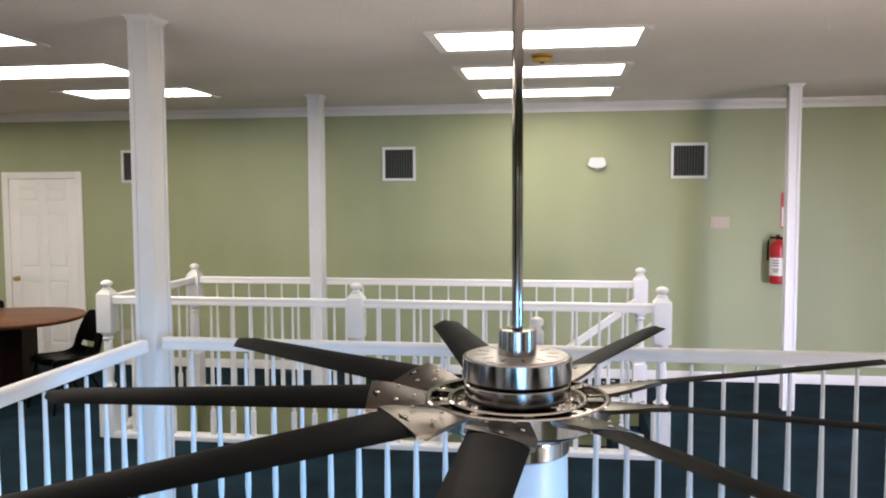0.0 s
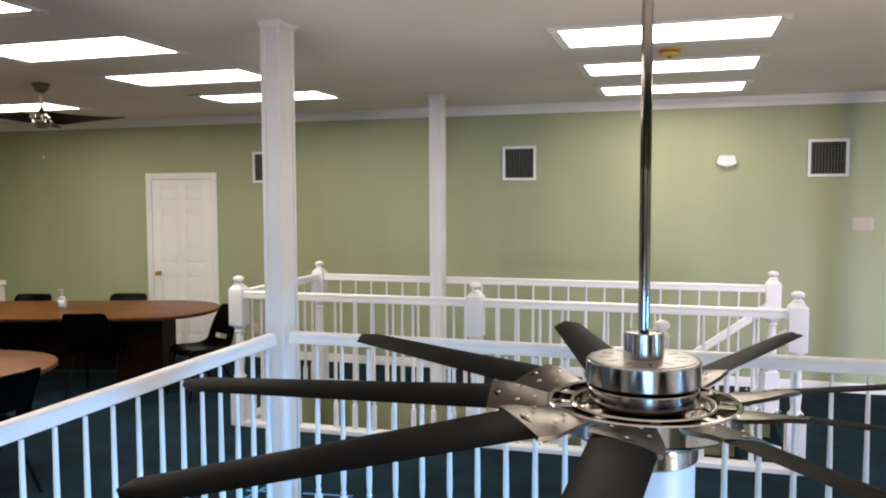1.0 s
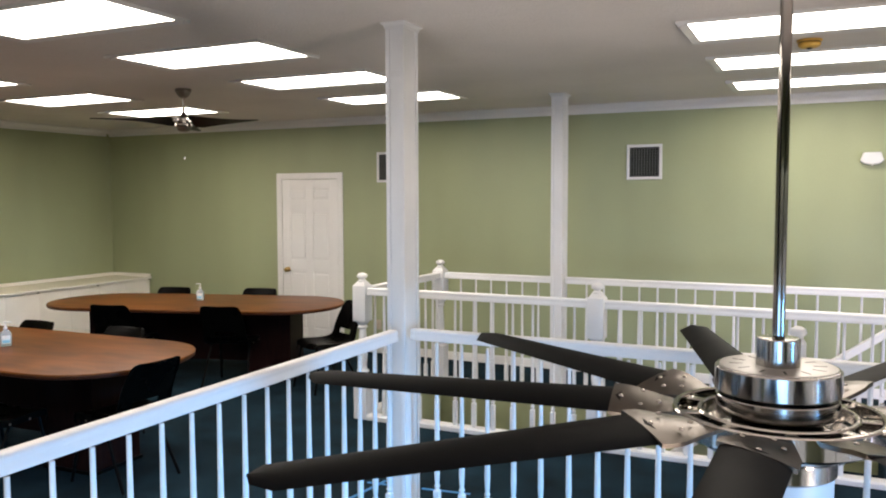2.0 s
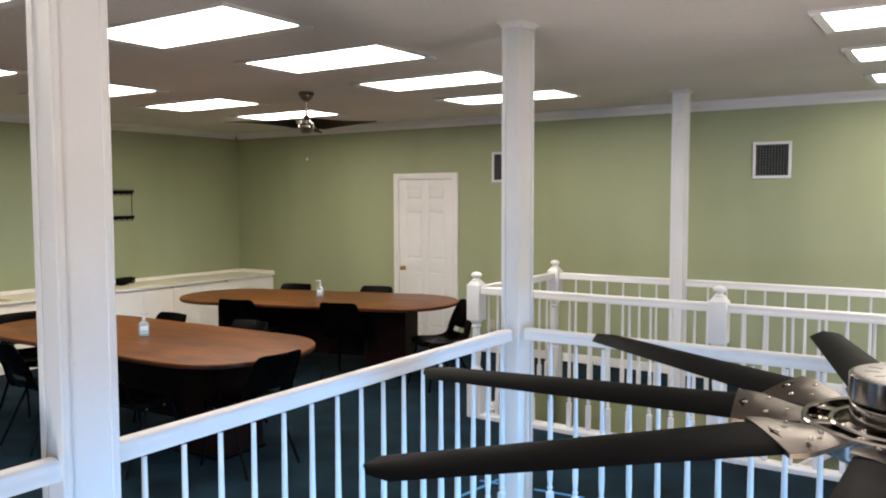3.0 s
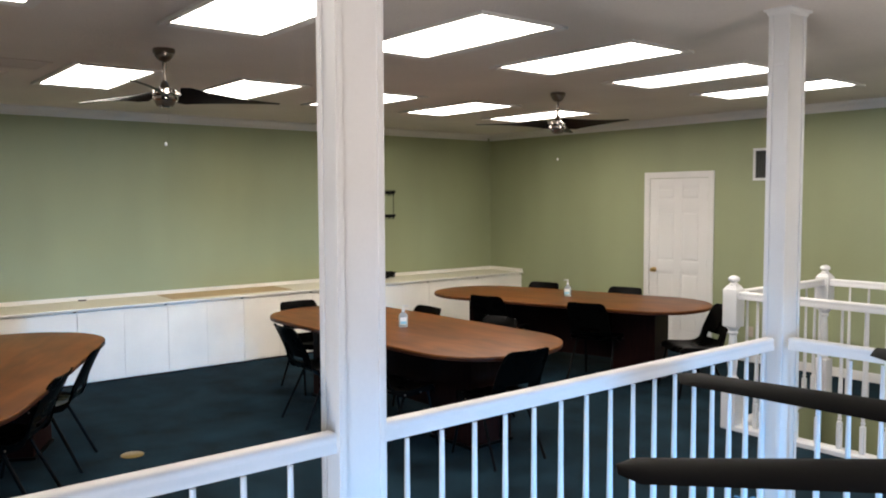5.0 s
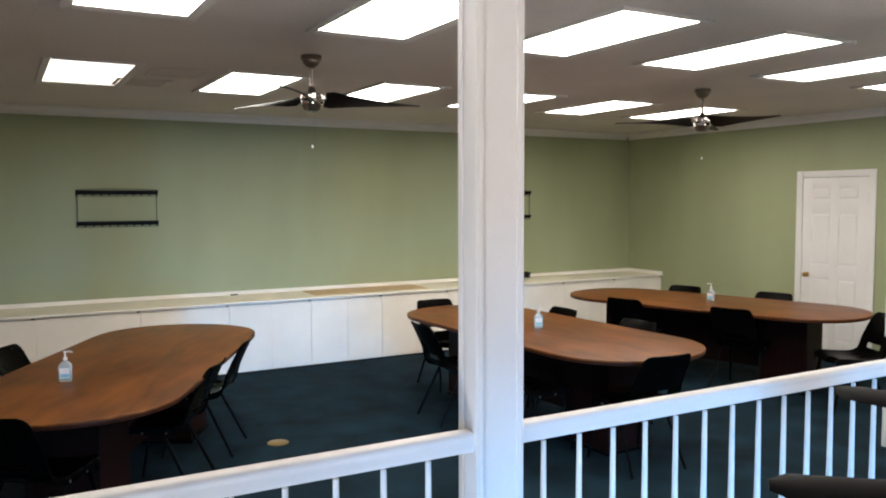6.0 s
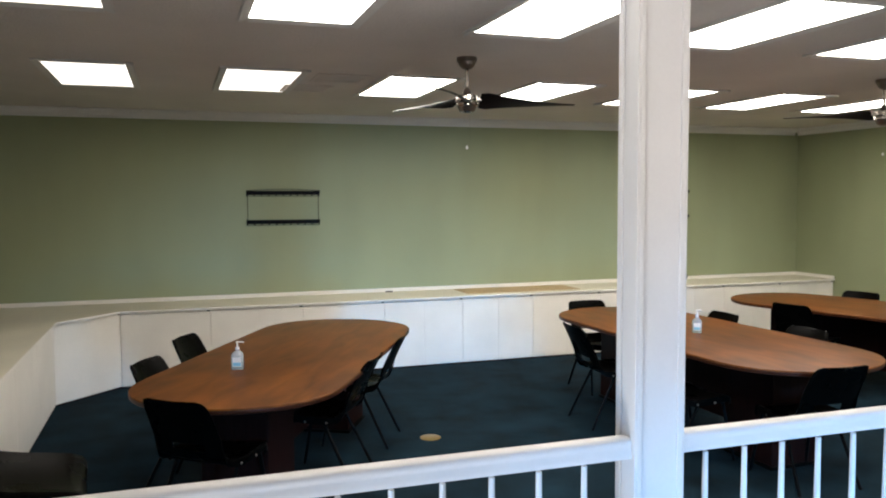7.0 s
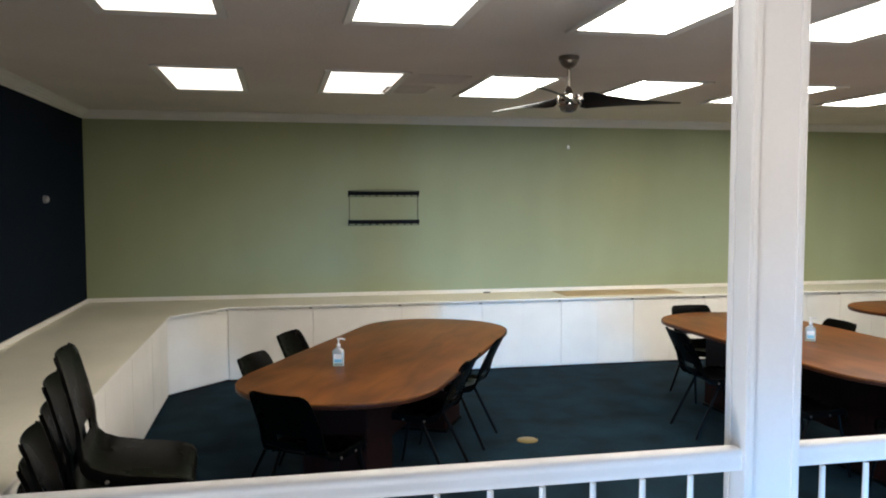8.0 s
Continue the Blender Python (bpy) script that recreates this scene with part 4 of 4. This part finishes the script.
ex = thing("fire_extinguisher", "red fire extinguisher with a white label hung on the wall", "fire extinguisher")
part("cylinder", lathe([(0.060, 0.0), (0.072, 0.008), (0.074, 0.02), (0.074, 0.34), (0.068, 0.375), (0.045, 0.402), (0.026, 0.412), (0.024, 0.425)], 28), RED, ex)
bm = lathe([(0.0755, 0.08), (0.0755, 0.25)], 28, caps=False)
bmesh.ops.delete(bm, geom=[f for f in bm.faces if f.calc_center_median().y > -0.028], context="FACES")
part("label_band", bm, PAPER, ex)
for z, w in ((0.225, 0.05), (0.20, 0.06), (0.175, 0.055), (0.14, 0.06), (0.12, 0.045)):
    part("print_bar", boxes((-w / 2, -0.0772, z - 0.004, w / 2, -0.0762, z + 0.004)), BLACKM, ex)
part("valve", lathe([(0.024, 0.425), (0.024, 0.447), (0.012, 0.455)], 14), BLACKM, ex)
bm = boxes((-0.012, -0.075, 0.458, 0.012, 0.045, 0.466), bevel=0.003)
add_box(bm, -0.010, -0.065, 0.440, 0.010, 0.0, 0.447, bevel=0.002)
part("lever", bm, BLACKM, ex)
part("hose", tube([(-0.02, -0.01, 0.437), (-0.06, -0.02, 0.437), (-0.084, -0.02, 0.40), (-0.086, -0.02, 0.32), (-0.086, -0.02, 0.22)], 0.010, 8), BLACKM, ex)
part("wall_bracket", boxes((-0.02, 0.074, 0.10, 0.02, 0.0845, 0.44)), BLACKM, ex)
ex.matrix_world = pose(2.038, YN - 0.085, 0.975, 0, 0, -28)
sg = thing("fire_sign", "narrow red and white extinguisher sign on the wall", "sign")
part("board", boxes((-0.05, -0.004, -0.17, 0.05, -0.0005, 0.17), bevel=0.001), RED, sg)
part("print_panel", boxes((-0.040, -0.0055, -0.155, 0.040, -0.0045, 0.03)), PAPER, sg, "pale printed panel")
sg.matrix_world = pose(2.125, YN, 1.67)


def tv_mount(y0, y1):
    root = thing("wall_bracket", "empty black steel screen bracket fixed to the wall", "wall bracket", "screen brackets")
    L = y1 - y0
    for z in (0.0, -0.315):
        bm = bmesh.new()
        add_box(bm, 0.002, 0, z - 0.020, 0.006, L, z + 0.024)
        for k in range(11):
            add_box(bm, 0.002, (L - 0.014) * k / 10, z - 0.032, 0.006, (L - 0.014) * k / 10 + 0.014, z - 0.019)
        add_box(bm, 0.002, 0, z + 0.018, 0.034, L, z + 0.025)
        add_box(bm, 0.028, 0, z - 0.006, 0.035, L, z + 0.0245)
        add_box(bm, 0.002, 0, z - 0.036, 0.008, L, z - 0.031)
        part("rail", bm, STEEL, root)
    for yy in (0.014, L - 0.014):
        part("wire_strut", boxes((0.004, yy - 0.003, -0.305, 0.009, yy + 0.003, -0.02)), STEEL, root)
    part("cable", tube([(0.030, L * k / 12, 0.028 + 0.012 * math.sin(math.pi * k / 12)) for k in range(13)], 0.003, 6), BLACKM, root)
    root.matrix_world = pose(XW, y0, 1.873)
    return root


tv_mount(0.72, 1.51)
tv_mount(5.51, 6.30)

sm = thing("smoke_detector", "round yellowed smoke detector on the ceiling", "smoke detector")
part("base", lathe([(0.070, -0.014), (0.070, -0.001)], 28), YELLOW, sm)
part("cover", lathe([(0.018, -0.048), (0.045, -0.046), (0.060, -0.038), (0.064, -0.026), (0.058, -0.018), (0.058, -0.013)], 28), YELLOW, sm)
# dark ring stands in for the shaded slot between base and cover
part("gap_shade_ring", lathe([(0.0585, -0.0185), (0.0600, -0.0180), (0.0600, -0.0142), (0.0585, -0.0140)], 28, caps=False), BLACKM, sm, "dark ring that paints the shade of the air gap")
part("tip", lathe([(0.017, -0.0475), (0.014, -0.053), (0.006, -0.056)], 16), BLACKM, sm, "dark sensor tip")
sm.matrix_world = pose(-0.135, 5.33, H)
hk = thing("ceiling_hook", "small white hook in the ceiling", "hook")
part("hook", tube([(0, 0, -0.001), (0, 0, -0.03), (0.014, 0, -0.045), (0.016, 0, -0.062), (0.0, 0, -0.074), (-0.014, 0, -0.062)], 0.004, 8), WHITE, hk)
hk.matrix_world = pose(1.33, 4.45, H)
cv = thing("ceiling_vent", "painted grey-white supply vent flush in the ceiling", "vent")
bm = bmesh.new()
for x0, y0, x1, y1 in ((-0.2, -0.2, 0.2, -0.17), (-0.2, 0.17, 0.2, 0.2), (-0.2, -0.17, -0.17, 0.17), (0.17, -0.17, 0.2, 0.17)):
    add_box(bm, x0, y0, -0.010, x1, y1, -0.001, bevel=0.002)
part("frame", bm, CEIL, cv)
for i in range(9):
    x = -0.17 + 0.34 * (i + 0.5) / 9
    s = part("slat", boxes((-0.0185, -0.168, -0.001, 0.0185, 0.168, 0.001)), CEIL, cv)
    s.matrix_local = pose(x, 0, -0.0075, 0, 5, 0)
cv.matrix_world = pose(-6.14, 1.21, H)
copy_thing(cv, pose(-6.75, 1.05, H))
ns = thing("wall_sensor", "small grey sensor on the navy wall", "sensor")
part("body", lathe([(0.034, 0.0), (0.030, 0.03), (0.018, 0.042)], 16), GREYP, ns)
ns.matrix_world = Matrix.Translation((-7.43, YS + 0.0005, 1.81)) @ Matrix.Rotation(radians(-90), 4, "X")

# ---- floor details ----
fd = thing("floor_outlet", "round brass floor outlet cover in the carpet", "floor outlet")
part("cover", lathe([(0.078, 0.0), (0.078, 0.003), (0.068, 0.006), (0.03, 0.0065)], 32), BRASS, fd)
part("lid", lathe([(0.045, 0.0062), (0.045, 0.008), (0.040, 0.0085)], 28), BRASS, fd)
fd.matrix_world = pose(-5.715, 1.785, 0)
for x0, y0, x1, y1 in ((-2.56, 4.04, -2.51, 4.42), (-2.24, 4.39, -1.93, 4.43), (-2.60, 4.34, -2.34, 4.37)):
    tp = thing("floor_tape", "strip of blue masking tape stuck on the carpet", "tape", "tape strips")
    L = math.hypot(x1 - x0, y1 - y0)
    part("strip", boxes((0, -0.012, 0.001, L, 0.012, 0.003)), TAPE, tp)
    tp.matrix_world = pose(x0, y0, 0.0005, 0, 0, math.degrees(math.atan2(y1 - y0, x1 - x0)))
